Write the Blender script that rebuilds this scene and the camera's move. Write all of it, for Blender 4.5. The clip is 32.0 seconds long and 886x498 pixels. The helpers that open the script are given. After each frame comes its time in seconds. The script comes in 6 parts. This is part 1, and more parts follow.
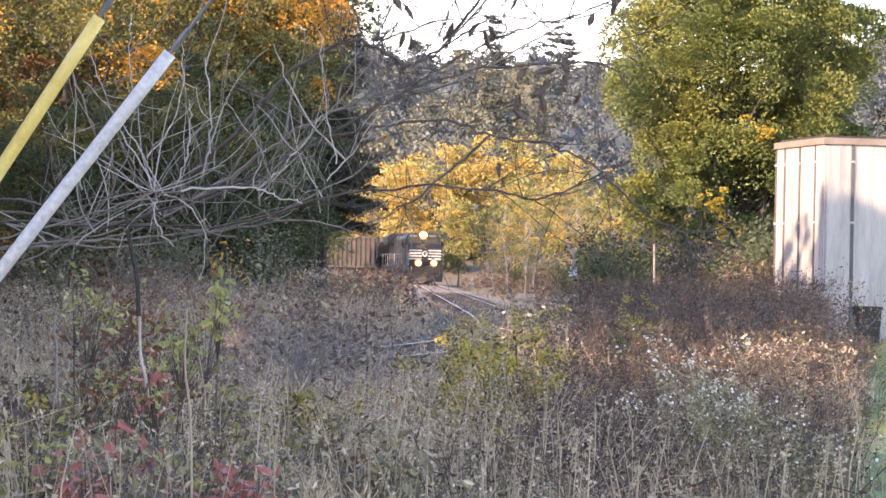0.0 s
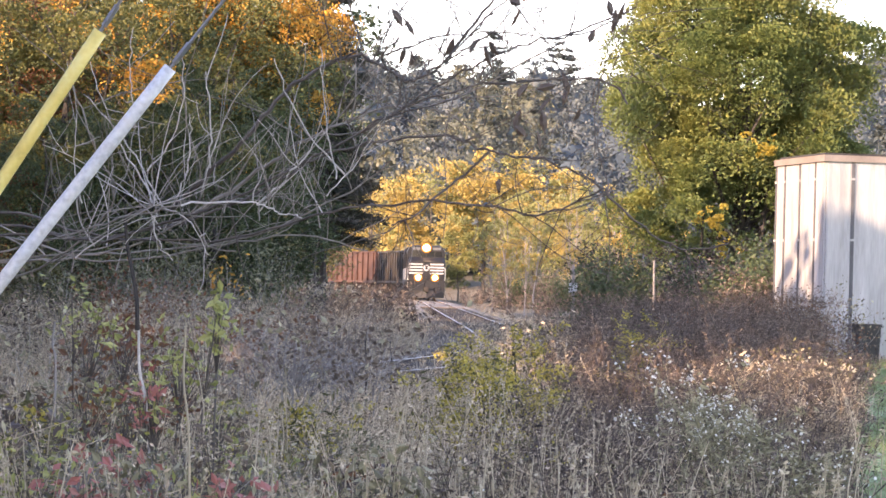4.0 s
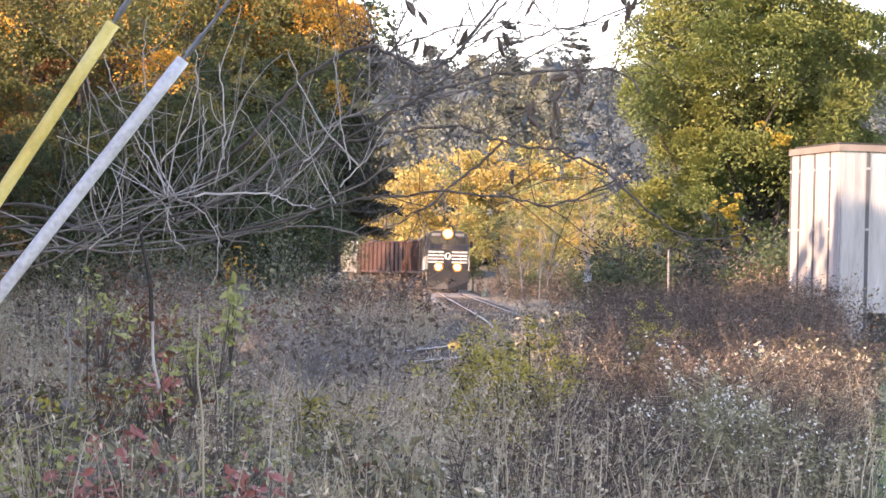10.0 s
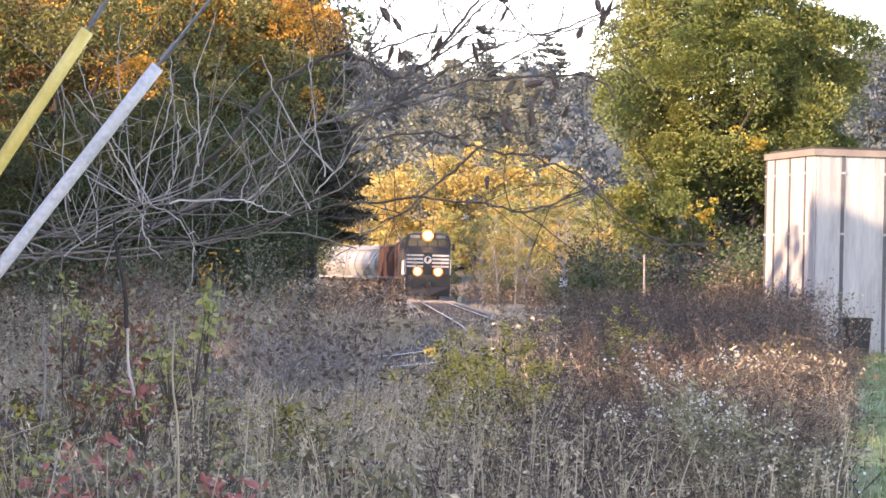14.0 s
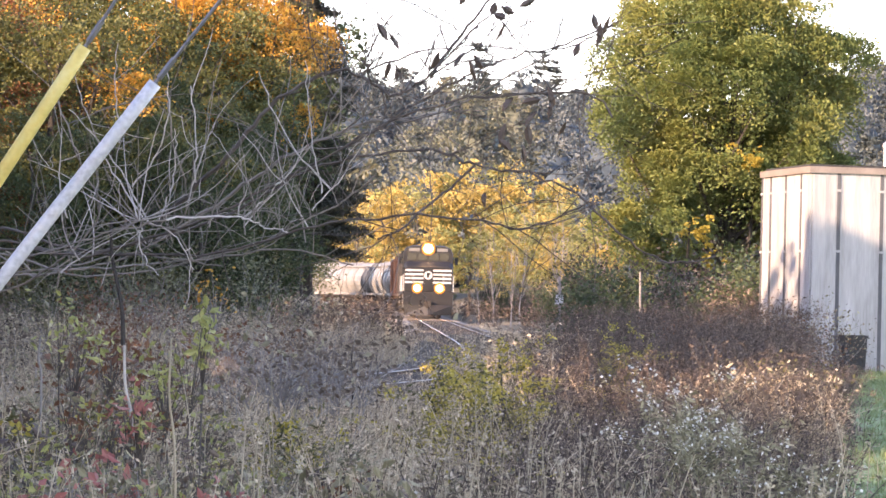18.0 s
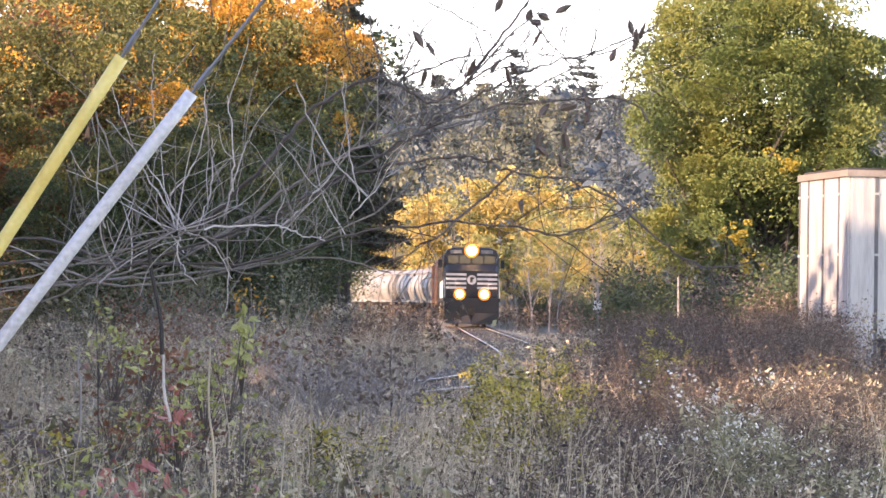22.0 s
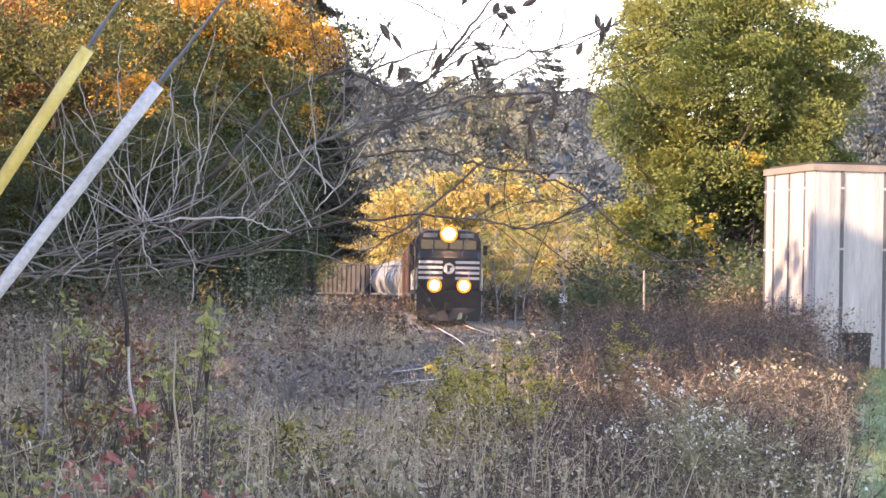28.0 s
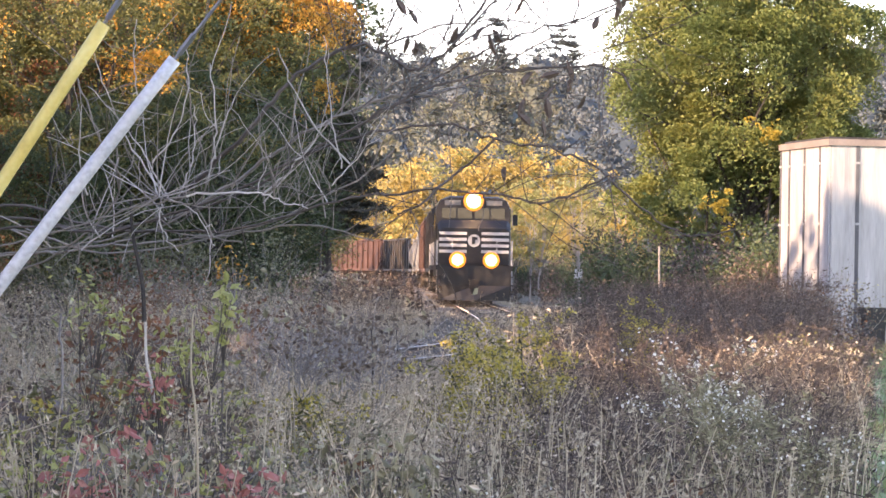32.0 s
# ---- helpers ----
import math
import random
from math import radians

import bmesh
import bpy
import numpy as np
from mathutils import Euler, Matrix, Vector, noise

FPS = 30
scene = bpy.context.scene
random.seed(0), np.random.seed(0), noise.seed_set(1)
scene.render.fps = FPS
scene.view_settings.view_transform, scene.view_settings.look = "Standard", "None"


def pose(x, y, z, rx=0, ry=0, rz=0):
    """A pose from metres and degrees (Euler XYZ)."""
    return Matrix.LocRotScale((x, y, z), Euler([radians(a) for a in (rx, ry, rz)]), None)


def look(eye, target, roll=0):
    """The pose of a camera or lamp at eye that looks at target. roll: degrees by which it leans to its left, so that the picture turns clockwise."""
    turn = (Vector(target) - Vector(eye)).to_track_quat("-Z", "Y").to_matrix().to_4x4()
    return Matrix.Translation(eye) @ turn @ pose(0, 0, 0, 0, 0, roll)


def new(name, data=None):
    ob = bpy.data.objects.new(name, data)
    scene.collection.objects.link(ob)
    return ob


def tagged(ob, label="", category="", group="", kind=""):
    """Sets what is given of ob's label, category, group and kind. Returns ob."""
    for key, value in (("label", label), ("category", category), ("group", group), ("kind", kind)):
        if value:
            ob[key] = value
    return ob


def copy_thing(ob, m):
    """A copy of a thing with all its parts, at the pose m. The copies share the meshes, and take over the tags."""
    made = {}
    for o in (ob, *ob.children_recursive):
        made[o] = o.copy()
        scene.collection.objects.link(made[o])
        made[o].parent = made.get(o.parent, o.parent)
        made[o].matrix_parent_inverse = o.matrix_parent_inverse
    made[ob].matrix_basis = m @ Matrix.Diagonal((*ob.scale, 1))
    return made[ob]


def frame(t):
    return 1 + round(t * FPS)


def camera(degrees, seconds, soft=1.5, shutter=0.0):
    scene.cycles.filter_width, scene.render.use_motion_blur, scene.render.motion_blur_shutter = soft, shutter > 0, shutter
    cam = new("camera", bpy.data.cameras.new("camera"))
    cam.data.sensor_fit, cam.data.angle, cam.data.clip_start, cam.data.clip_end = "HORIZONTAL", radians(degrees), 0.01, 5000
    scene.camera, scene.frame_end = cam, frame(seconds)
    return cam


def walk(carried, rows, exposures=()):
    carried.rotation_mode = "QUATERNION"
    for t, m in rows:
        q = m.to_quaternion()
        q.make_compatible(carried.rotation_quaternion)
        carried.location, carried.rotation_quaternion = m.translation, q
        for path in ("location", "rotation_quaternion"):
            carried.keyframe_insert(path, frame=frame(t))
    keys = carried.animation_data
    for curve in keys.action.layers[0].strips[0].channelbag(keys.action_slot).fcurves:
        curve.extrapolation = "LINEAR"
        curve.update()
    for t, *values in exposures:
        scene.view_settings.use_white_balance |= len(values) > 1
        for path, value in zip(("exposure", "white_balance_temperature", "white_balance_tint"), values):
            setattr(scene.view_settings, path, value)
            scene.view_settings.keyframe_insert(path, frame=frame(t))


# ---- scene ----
from functools import partial

# ------------------------------------------------------------------ camera
cam = camera(18.000, 32.0, soft=1.6)

# seconds, yaw to the left, pitch up, lean to the left (degrees), sideways drift y, x, height
PATH = [
    (0, -0.000, 0.405, 1.200, 0.000, -0.0000, 1.3500),
    (0.5, 0.023, 0.439, 1.187, 0.000, -0.0031, 1.3500),
    (1, 0.124, 0.530, 1.179, 0.000, -0.0020, 1.3492),
    (1.5, 0.193, 0.609, 1.249, 0.000, -0.0002, 1.3515),
    (2, 0.195, 0.646, 1.317, 0.000, 0.0011, 1.3497),
    (2.5, 0.127, 0.648, 1.392, 0.000, 0.0030, 1.3513),
    (4.5, -0.002, 0.758, 1.519, 0.000, 0.0015, 1.3526),
    (5, 0.087, 0.794, 1.608, 0.000, 0.0034, 1.3503),
    (5.5, 0.385, 0.793, 1.742, 0.000, 0.0038, 1.3518),
    (6, 0.555, 0.743, 1.770, 0.000, 0.0048, 1.3516),
    (6.5, 0.611, 0.724, 1.731, 0.000, 0.0072, 1.3530),
    (7, 0.484, 0.687, 1.611, 0.000, 0.0078, 1.3530),
    (7.5, 0.315, 0.732, 1.564, 0.000, 0.0081, 1.3543),
    (8, 0.216, 0.738, 1.548, 0.000, 0.0070, 1.3560),
    (8.5, 0.196, 0.770, 1.536, 0.000, 0.0080, 1.3541),
    (9, 0.232, 0.681, 1.487, 0.000, 0.0069, 1.3549),
    (9.5, 0.248, 0.597, 1.434, 0.000, 0.0101, 1.3539),
    (10, 0.301, 0.499, 1.438, 0.000, 0.0064, 1.3567),
    (10.5, 0.303, 0.543, 1.343, 0.000, 0.0048, 1.3568),
    (11, 0.237, 0.682, 1.321, 0.000, 0.0057, 1.3590),
    (11.5, 0.059, 0.871, 1.202, 0.000, 0.0078, 1.3582),
    (12, -0.101, 0.953, 1.190, 0.000, 0.0107, 1.3597),
    (12.5, -0.185, 0.855, 1.195, 0.000, 0.0103, 1.3613),
    (13, -0.203, 0.743, 1.154, 0.000, 0.0081, 1.3608),
    (13.5, -0.199, 0.638, 1.281, 0.000, 0.0082, 1.3622),
    (14, -0.189, 0.614, 1.302, 0.000, 0.0097, 1.3618),
    (14.5, -0.181, 0.635, 1.392, 0.000, 0.0085, 1.3631),
    (16.5, -0.274, 0.653, 1.326, 0.000, 0.0056, 1.3610),
    (17, -0.317, 0.716, 1.409, 0.000, 0.0050, 1.3621),
    (17.5, -0.298, 0.843, 1.396, 0.000, 0.0030, 1.3594),
    (18, -0.268, 0.967, 1.347, 0.000, 0.0048, 1.3608),
    (18.5, -0.208, 1.053, 1.297, 0.000, 0.0058, 1.3598),
    (19, -0.176, 1.087, 1.217, 0.000, 0.0042, 1.3610),
    (19.5, -0.117, 1.137, 1.105, 0.000, 0.0039, 1.3589),
    (20, -0.004, 1.190, 1.025, 0.000, 0.0057, 1.3602),
    (20.5, 0.121, 1.250, 0.919, 0.000, 0.0100, 1.3625),
    (21, 0.279, 1.233, 0.905, 0.000, 0.0077, 1.3615),
    (21.5, 0.412, 1.177, 0.906, 0.000, 0.0064, 1.3625),
    (22, 0.503, 1.090, 0.890, 0.000, 0.0040, 1.3624),
    (22.5, 0.518, 1.030, 0.911, 0.000, 0.0057, 1.3617),
    (23, 0.452, 1.015, 0.899, 0.000, 0.0041, 1.3612),
    (23.5, 0.338, 1.032, 0.913, 0.000, 0.0051, 1.3602),
    (24, 0.185, 1.122, 0.892, 0.000, 0.0049, 1.3594),
    (24.5, 0.024, 1.141, 0.943, 0.000, 0.0065, 1.3611),
    (25, -0.141, 1.158, 1.005, 0.000, 0.0071, 1.3622),
    (25.5, -0.258, 1.164, 1.081, 0.000, 0.0052, 1.3616),
    (27.5, -0.203, 1.005, 1.034, 0.000, 0.0035, 1.3597),
    (28, -0.193, 0.952, 1.073, 0.000, 0.0048, 1.3635),
    (28.5, -0.244, 0.922, 0.964, 0.000, 0.0051, 1.3595),
    (29, -0.277, 0.863, 1.013, 0.000, 0.0051, 1.3613),
    (29.5, -0.251, 0.822, 1.039, 0.000, 0.0015, 1.3608),
    (30, -0.165, 0.804, 1.072, 0.000, 0.0012, 1.3603),
    (30.5, -0.059, 0.757, 1.126, 0.000, 0.0012, 1.3605),
    (31, 0.060, 0.684, 1.062, 0.000, -0.0001, 1.3594),
    (31.5, 0.111, 0.592, 0.946, 0.000, -0.0027, 1.3536),
    (32, 0.100, 0.455, 0.978, 0.000, -0.0024, 1.3575),
]


def held_pose(yaw, pitch, lean, y, x, z):
    a, b = radians(yaw), radians(pitch)
    eye = Vector((x, y, z))
    ahead = Vector((-math.sin(a) * math.cos(b), math.cos(a) * math.cos(b), math.sin(b)))
    return look(eye, eye + ahead, lean)


walk(cam, [(t, held_pose(*row)) for t, *row in PATH], exposures=[(0, 2.3, 7150, 33), (32, 2.3, 7150, 33)])

# ------------------------------------------------------------------ daylight
SUN_AZIMUTH, SUN_HEIGHT = radians(231), radians(19)     # clockwise from +y; a low evening sun
to_sun = Vector((math.sin(SUN_AZIMUTH) * math.cos(SUN_HEIGHT), math.cos(SUN_AZIMUTH) * math.cos(SUN_HEIGHT), math.sin(SUN_HEIGHT)))
world = bpy.data.worlds.new("evening_sky")
scene.world = world
world.use_nodes = True
sky = world.node_tree.nodes.new("ShaderNodeTexSky")
sky.sky_type, sky.sun_disc = "NISHITA", False
sky.sun_elevation, sky.sun_rotation = SUN_HEIGHT, SUN_AZIMUTH
sky.air_density, sky.dust_density, sky.ozone_density = 1.0, 0.4, 1.2
world.node_tree.links.new(sky.outputs[0], world.node_tree.nodes["Background"].inputs["Color"])
world.node_tree.nodes["Background"].inputs["Strength"].default_value = 0.15
sun = new("sun", bpy.data.lights.new("sun", "SUN"))
sun.data.energy, sun.data.angle, sun.data.color = 3.1, radians(0.6), (1.0, 0.78, 0.50)
sun.matrix_world = look(to_sun * 100, (0, 0, 0))

# ------------------------------------------------------------------ materials


def material(name, ramp, roughness=0.8, metal=0.0, scale=6.0, fine=60.0, bump=0.3, island=0.0, translucent=0.0, spot=0.35, bump_size=0.01, random_ob=0.0, stretch=(1, 1, 1)):
    """A surface whose colour runs along ramp, by noise at two scales, by chance per loose piece (island) and per object."""
    m = bpy.data.materials.new(name)
    m.use_nodes = True
    nt = m.node_tree
    n, link = nt.nodes, nt.links.new
    bsdf = n["Principled BSDF"]
    co = n.new("ShaderNodeTexCoord")
    mp = n.new("ShaderNodeMapping")
    mp.inputs["Scale"].default_value = stretch
    link(co.outputs["Object"], mp.inputs["Vector"])
    big, small = n.new("ShaderNodeTexNoise"), n.new("ShaderNodeTexNoise")
    for tex, s, d in ((big, scale, 4), (small, fine, 6)):
        tex.inputs["Scale"].default_value, tex.inputs["Detail"].default_value = s, d
        link(mp.outputs["Vector"], tex.inputs["Vector"])
    mix = n.new("ShaderNodeMix")
    mix.inputs["Factor"].default_value = spot
    link(big.outputs["Fac"], mix.inputs[2])
    link(small.outputs["Fac"], mix.inputs[3])
    fac = mix.outputs[0]
    wide = n.new("ShaderNodeMapRange")
    wide.inputs["From Min"].default_value, wide.inputs["From Max"].default_value = 0.3, 0.7
    link(fac, wide.inputs["Value"])
    fac = wide.outputs["Result"]
    for amount, kind, out in ((island, "ShaderNodeNewGeometry", "Random Per Island"), (random_ob, "ShaderNodeObjectInfo", "Random")):
        if amount:
            g, mx = n.new(kind), n.new("ShaderNodeMix")
            mx.inputs["Factor"].default_value = amount
            link(fac, mx.inputs[2])
            link(g.outputs[out], mx.inputs[3])
            fac = mx.outputs[0]
    cr = n.new("ShaderNodeValToRGB")
    els = cr.color_ramp.elements
    for i, c in enumerate(ramp):
        at = i / max(1, len(ramp) - 1)
        e = els[i] if i < 2 else els.new(at)
        e.position, e.color = at, (*c, 1)
    els[1].position = 1 / max(1, len(ramp) - 1)
    link(fac, cr.inputs["Fac"])
    link(cr.outputs["Color"], bsdf.inputs["Base Color"])
    bsdf.inputs["Roughness"].default_value, bsdf.inputs["Metallic"].default_value = roughness, metal
    if bump:
        b = n.new("ShaderNodeBump")
        b.inputs["Strength"].default_value, b.inputs["Distance"].default_value = bump, bump_size
        link(small.outputs["Fac"], b.inputs["Height"])
        link(b.outputs["Normal"], bsdf.inputs["Normal"])
    if translucent:
        tr, ms = n.new("ShaderNodeBsdfTranslucent"), n.new("ShaderNodeMixShader")
        link(cr.outputs["Color"], tr.inputs["Color"])
        ms.inputs[0].default_value = translucent
        link(bsdf.outputs[0], ms.inputs[1])
        link(tr.outputs[0], ms.inputs[2])
        link(ms.outputs[0], n["Material Output"].inputs["Surface"])
    return m


leafy = partial(material, roughness=0.6, scale=0.5, fine=5.0, bump=0, island=0.45, translucent=0.27)
M_GROUND = material("soil_and_litter", [(.05, .045, .03), (.10, .085, .05), (.15, .12, .08), (.09, .10, .045)], 0.95, scale=0.4, fine=14, bump=0.8, bump_size=0.05)
M_LAWN = material("mown_grass", [(.14, .20, .08), (.21, .29, .12), (.28, .35, .17)], 0.9, scale=0.7, fine=40, bump=0.6, bump_size=0.03)
M_BALLAST = material("grey_ballast", [(.07, .06, .05), (.14, .12, .10), (.23, .20, .17)], 0.95, scale=3, fine=30, island=0.5)
M_TIE = material("weathered_tie", [(.05, .04, .035), (.11, .09, .075), (.16, .14, .12)], 0.9, scale=4, fine=30, random_ob=0.4, stretch=(1, 8, 8))
M_RAIL = material("worn_steel_rail", [(.05, .035, .027), (.10, .07, .05)], 0.8, 0.0, scale=6, fine=80, bump=0.1)
M_RAILTOP = material("polished_rail_head", [(.22, .19, .165), (.36, .33, .30)], 0.42, 1.0, scale=3, fine=60, bump=0.05)
M_BARK = material("grey_brown_bark", [(.06, .05, .04), (.13, .11, .09), (.2, .17, .14)], 0.95, scale=3, fine=25, bump=0.8, bump_size=0.02, stretch=(4, 4, 1))
M_DARKBARK = material("dark_bark", [(.03, .027, .025), (.07, .06, .05)], 0.95, scale=3, fine=25, bump=0.8, bump_size=0.02, stretch=(4, 4, 1))
M_TWIG = material("bare_twig_bark", [(.045, .037, .03), (.09, .075, .062), (.16, .135, .115)], 0.8, scale=2.5, fine=40, island=0.45, bump=0.2)
M_PALETWIG = material("pale_dead_wood", [(.36, .33, .28), (.52, .48, .43), (.66, .62, .56)], 0.8, scale=5, fine=60, bump=0.3)
M_GREYBRUSH = material("grey_brush_twigs", [(.12, .105, .095), (.25, .225, .205), (.42, .385, .35)], 0.85, scale=0.6, fine=20, island=0.6, bump=0)
M_OAK = leafy("green_oak_leaves", island=0.12, translucent=0.12, scale=0.3, ramp=[(.05, .085, .032), (.085, .125, .04), (.13, .165, .045), (.21, .215, .055), (.10, .14, .042)])
M_OAKGOLD = leafy("turning_oak_leaves", [(.30, .24, .04), (.42, .32, .05)])
M_ORANGE = leafy("orange_maple_leaves", [(.24, .10, .012), (.44, .20, .02), (.55, .32, .045), (.28, .22, .04)], translucent=0.16)
M_RUST = leafy("rust_red_leaves", [(.09, .03, .015), (.17, .065, .025), (.26, .14, .04)], translucent=0.15)
M_OLIVE = leafy("olive_yellow_leaves", [(.035, .045, .014), (.075, .085, .022), (.13, .13, .032), (.25, .20, .04)], translucent=0.15)
M_DEEP = leafy("deep_green_leaves", [(.02, .034, .013), (.05, .075, .025), (.095, .12, .04)], translucent=0.12)
M_UNDER = leafy("dull_undergrowth_leaves", [(.05, .06, .03), (.11, .12, .06), (.19, .19, .10), (.28, .24, .14)], translucent=0.15)
M_NEEDLE = leafy("dark_spruce_needles", [(.02, .025, .016), (.048, .05, .032), (.095, .078, .05)], translucent=0.1)
M_YELLOW = leafy("yellow_birch_leaves", [(.21, .16, .05), (.36, .265, .075), (.46, .34, .10), (.31, .25, .09)], island=0.22)
M_LIME = leafy("yellow_green_leaves", [(.15, .16, .06), (.25, .25, .09), (.36, .33, .12)], island=0.22)
# distance haze and hillside shade are put into these grey-blue far colours
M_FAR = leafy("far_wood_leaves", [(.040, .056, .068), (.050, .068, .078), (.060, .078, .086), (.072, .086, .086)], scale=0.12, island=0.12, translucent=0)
# turning leaves, with the sunlit patches of the hill put into their tone
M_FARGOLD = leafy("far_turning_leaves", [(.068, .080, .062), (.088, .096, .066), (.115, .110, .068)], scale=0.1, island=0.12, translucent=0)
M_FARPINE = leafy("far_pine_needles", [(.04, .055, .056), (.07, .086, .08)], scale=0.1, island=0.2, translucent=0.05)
M_DRY = material("dry_weed", [(.055, .044, .032), (.30, .235, .16), (.60, .48, .33), (.74, .62, .45)], 0.9, scale=0.6, fine=6, island=0.8, bump=0, translucent=0.15)
M_RUSSET = material("russet_dry_weed", [(.025, .019, .016), (.08, .06, .048), (.16, .12, .095), (.34, .26, .19)], 0.9, scale=0.5, fine=6, island=0.8, bump=0, translucent=0.13)
M_STRAW = material("straw_grass", [(.32, .26, .18), (.50, .42, .29), (.66, .57, .42)], 0.8, scale=1, fine=9, island=0.6, bump=0, translucent=0.2)
M_WEEDGREEN = leafy("grey_green_weed_leaves", [(.045, .042, .021), (.195, .175, .10), (.43, .385, .23), (.68, .63, .41)], scale=1.5, translucent=0.2)
M_GOLDENROD = leafy("goldenrod_bloom", [(.25, .205, .035), (.44, .355, .065), (.58, .48, .11)], scale=3)
M_BLADE = leafy("lawn_blades", [(.14, .19, .07), (.23, .29, .12), (.34, .37, .19)], scale=1.5)
M_RODLEAF = leafy("goldenrod_leaves", [(.045, .045, .018), (.12, .115, .045), (.23, .20, .075)], scale=2)
M_ASTER = material("white_aster_petals", [(.72, .70, .62), (.86, .84, .76)], 0.7, scale=20, fine=80, bump=0, island=0.5, translucent=0.2)
M_REDLEAF = leafy("crimson_sumac_leaves", [(.24, .06, .05), (.42, .15, .12), (.52, .27, .22)], scale=4)
M_RUSTLEAF = leafy("rust_brown_leaves", [(.09, .04, .022), (.19, .085, .04), (.28, .14, .07)], scale=4)
M_LIMELEAF = leafy("lime_sapling_leaves", [(.16, .18, .05), (.34, .35, .11), (.55, .52, .2)], scale=4)
# darker copy of the withered leaves; their backlit look is in the colour
M_HANGLEAF = leafy("dark_curled_leaves", [(.05, .036, .03), (.10, .072, .055), (.16, .11, .075)], scale=8, translucent=0.1)
M_DEADLEAF = leafy("withered_brown_leaves", [(.07, .048, .036), (.17, .125, .09), (.30, .22, .155)], scale=8)

# ------------------------------------------------------------------ mesh tools


class Build:
    """Collects points and faces of one mesh."""

    def __init__(self):
        self.v, self.f, self.m, self.n = [], [], [], 0

    def add(self, verts, faces, mat=0):
        verts, faces = np.asarray(verts, float).reshape(-1, 3), np.asarray(faces, int)
        self.v.append(verts)
        self.f.append(faces + self.n)
        self.m.append(np.full(len(faces), mat))
        self.n += len(verts)
        return self

    def join(self, other, m=None, mat=None):
        vs = np.concatenate(other.v)
        if m is not None:
            a = np.array(m)
            vs = vs @ a[:3, :3].T + a[:3, 3]
        off = self.n
        self.v.append(vs)
        for f, k in zip(other.f, other.m):
            self.f.append(f + off)
            self.m.append(k if mat is None else np.full(len(f), mat))
        self.n += len(vs)
        return self

    def box(self, x0, y0, z0, x1, y1, z1, mat=0):
        v = [(x, y, z) for z in (z0, z1) for x, y in ((x0, y0), (x1, y0), (x1, y1), (x0, y1))]
        return self.add(v, [(3, 2, 1, 0), (4, 5, 6, 7), (0, 1, 5, 4), (1, 2, 6, 5), (2, 3, 7, 6), (3, 0, 4, 7)], mat)

    def tube(self, points, radii, sides=5, mat=0, cap=True):
        p = np.asarray(points, float)
        r = np.broadcast_to(np.asarray(radii, float), len(p))
        d = np.gradient(p, axis=0)
        d /= np.linalg.norm(d, axis=1)[:, None] + 1e-9
        ref = np.where(np.abs(d[:, 2:3]) > 0.9, (1.0, 0, 0), (0, 0, 1.0))
        a = np.cross(d, ref)
        a /= np.linalg.norm(a, axis=1)[:, None] + 1e-9
        b = np.cross(d, a)
        ang = np.arange(sides) * 2 * math.pi / sides
        ring = p[:, None] + r[:, None, None] * (np.cos(ang)[None, :, None] * a[:, None] + np.sin(ang)[None, :, None] * b[:, None])
        k, n = np.arange(sides), len(p)
        q = [np.stack([i * sides + k, i * sides + (k + 1) % sides, (i + 1) * sides + (k + 1) % sides, (i + 1) * sides + k], 1) for i in range(n - 1)]
        self.add(ring.reshape(-1, 3), np.concatenate(q), mat)
        if cap and sides == 4:
            self.f += [np.array([[3, 2, 1, 0]]) + self.n - n * 4, np.array([[0, 1, 2, 3]]) + self.n - 4]
            self.m += [np.array([mat]), np.array([mat])]
        return self

    def leaves(self, centres, size, rng, mat=0, slim=0.55, droop=0.0, up=0.0, facing=None):
        """A folded four-cornered leaf at each centre, turned by chance, or roughly towards facing."""
        c = np.asarray(centres, float)
        n = len(c)
        s = np.asarray(size) * rng.uniform(0.65, 1.3, n)
        a = rng.normal(size=(n, 3))
        a[:, 2] = a[:, 2] * 0.7 - droop
        a /= np.linalg.norm(a, axis=1)[:, None]
        g = rng.normal(size=(n, 3))
        g[:, 2] += up
        if facing is not None:
            g = np.cross(facing + g * 0.32, a)
        b = np.cross(a, g)
        b /= np.linalg.norm(b, axis=1)[:, None] + 1e-9
        w = np.cross(a, b)
        s = s[:, None]
        v = np.stack([c - a * s * 0.5, c + b * s * slim * 0.5 + w * s * 0.08, c + a * s * 0.5, c - b * s * slim * 0.5 + w * s * 0.08], 1)
        return self.add(v.reshape(-1, 3), np.arange(4 * n).reshape(-1, 4), mat)

    def mesh(self, name, mats, smooth=False):
        me = bpy.data.meshes.new(name)
        v = np.concatenate(self.v)
        sizes = np.concatenate([np.full(len(f), f.shape[1]) for f in self.f])
        loops = np.concatenate([f.ravel() for f in self.f])
        me.vertices.add(len(v))
        me.vertices.foreach_set("co", v.ravel())
        me.loops.add(len(loops))
        me.loops.foreach_set("vertex_index", loops)
        me.polygons.add(len(sizes))
        me.polygons.foreach_set("loop_start", np.concatenate([[0], np.cumsum(sizes)[:-1]]))
        me.polygons.foreach_set("loop_total", sizes)
        me.polygons.foreach_set("material_index", np.concatenate(self.m))
        me.polygons.foreach_set("use_smooth", np.full(len(sizes), smooth))
        for m in mats if isinstance(mats, (list, tuple)) else [mats]:
            me.materials.append(m)
        me.update(calc_edges=True)
        return me

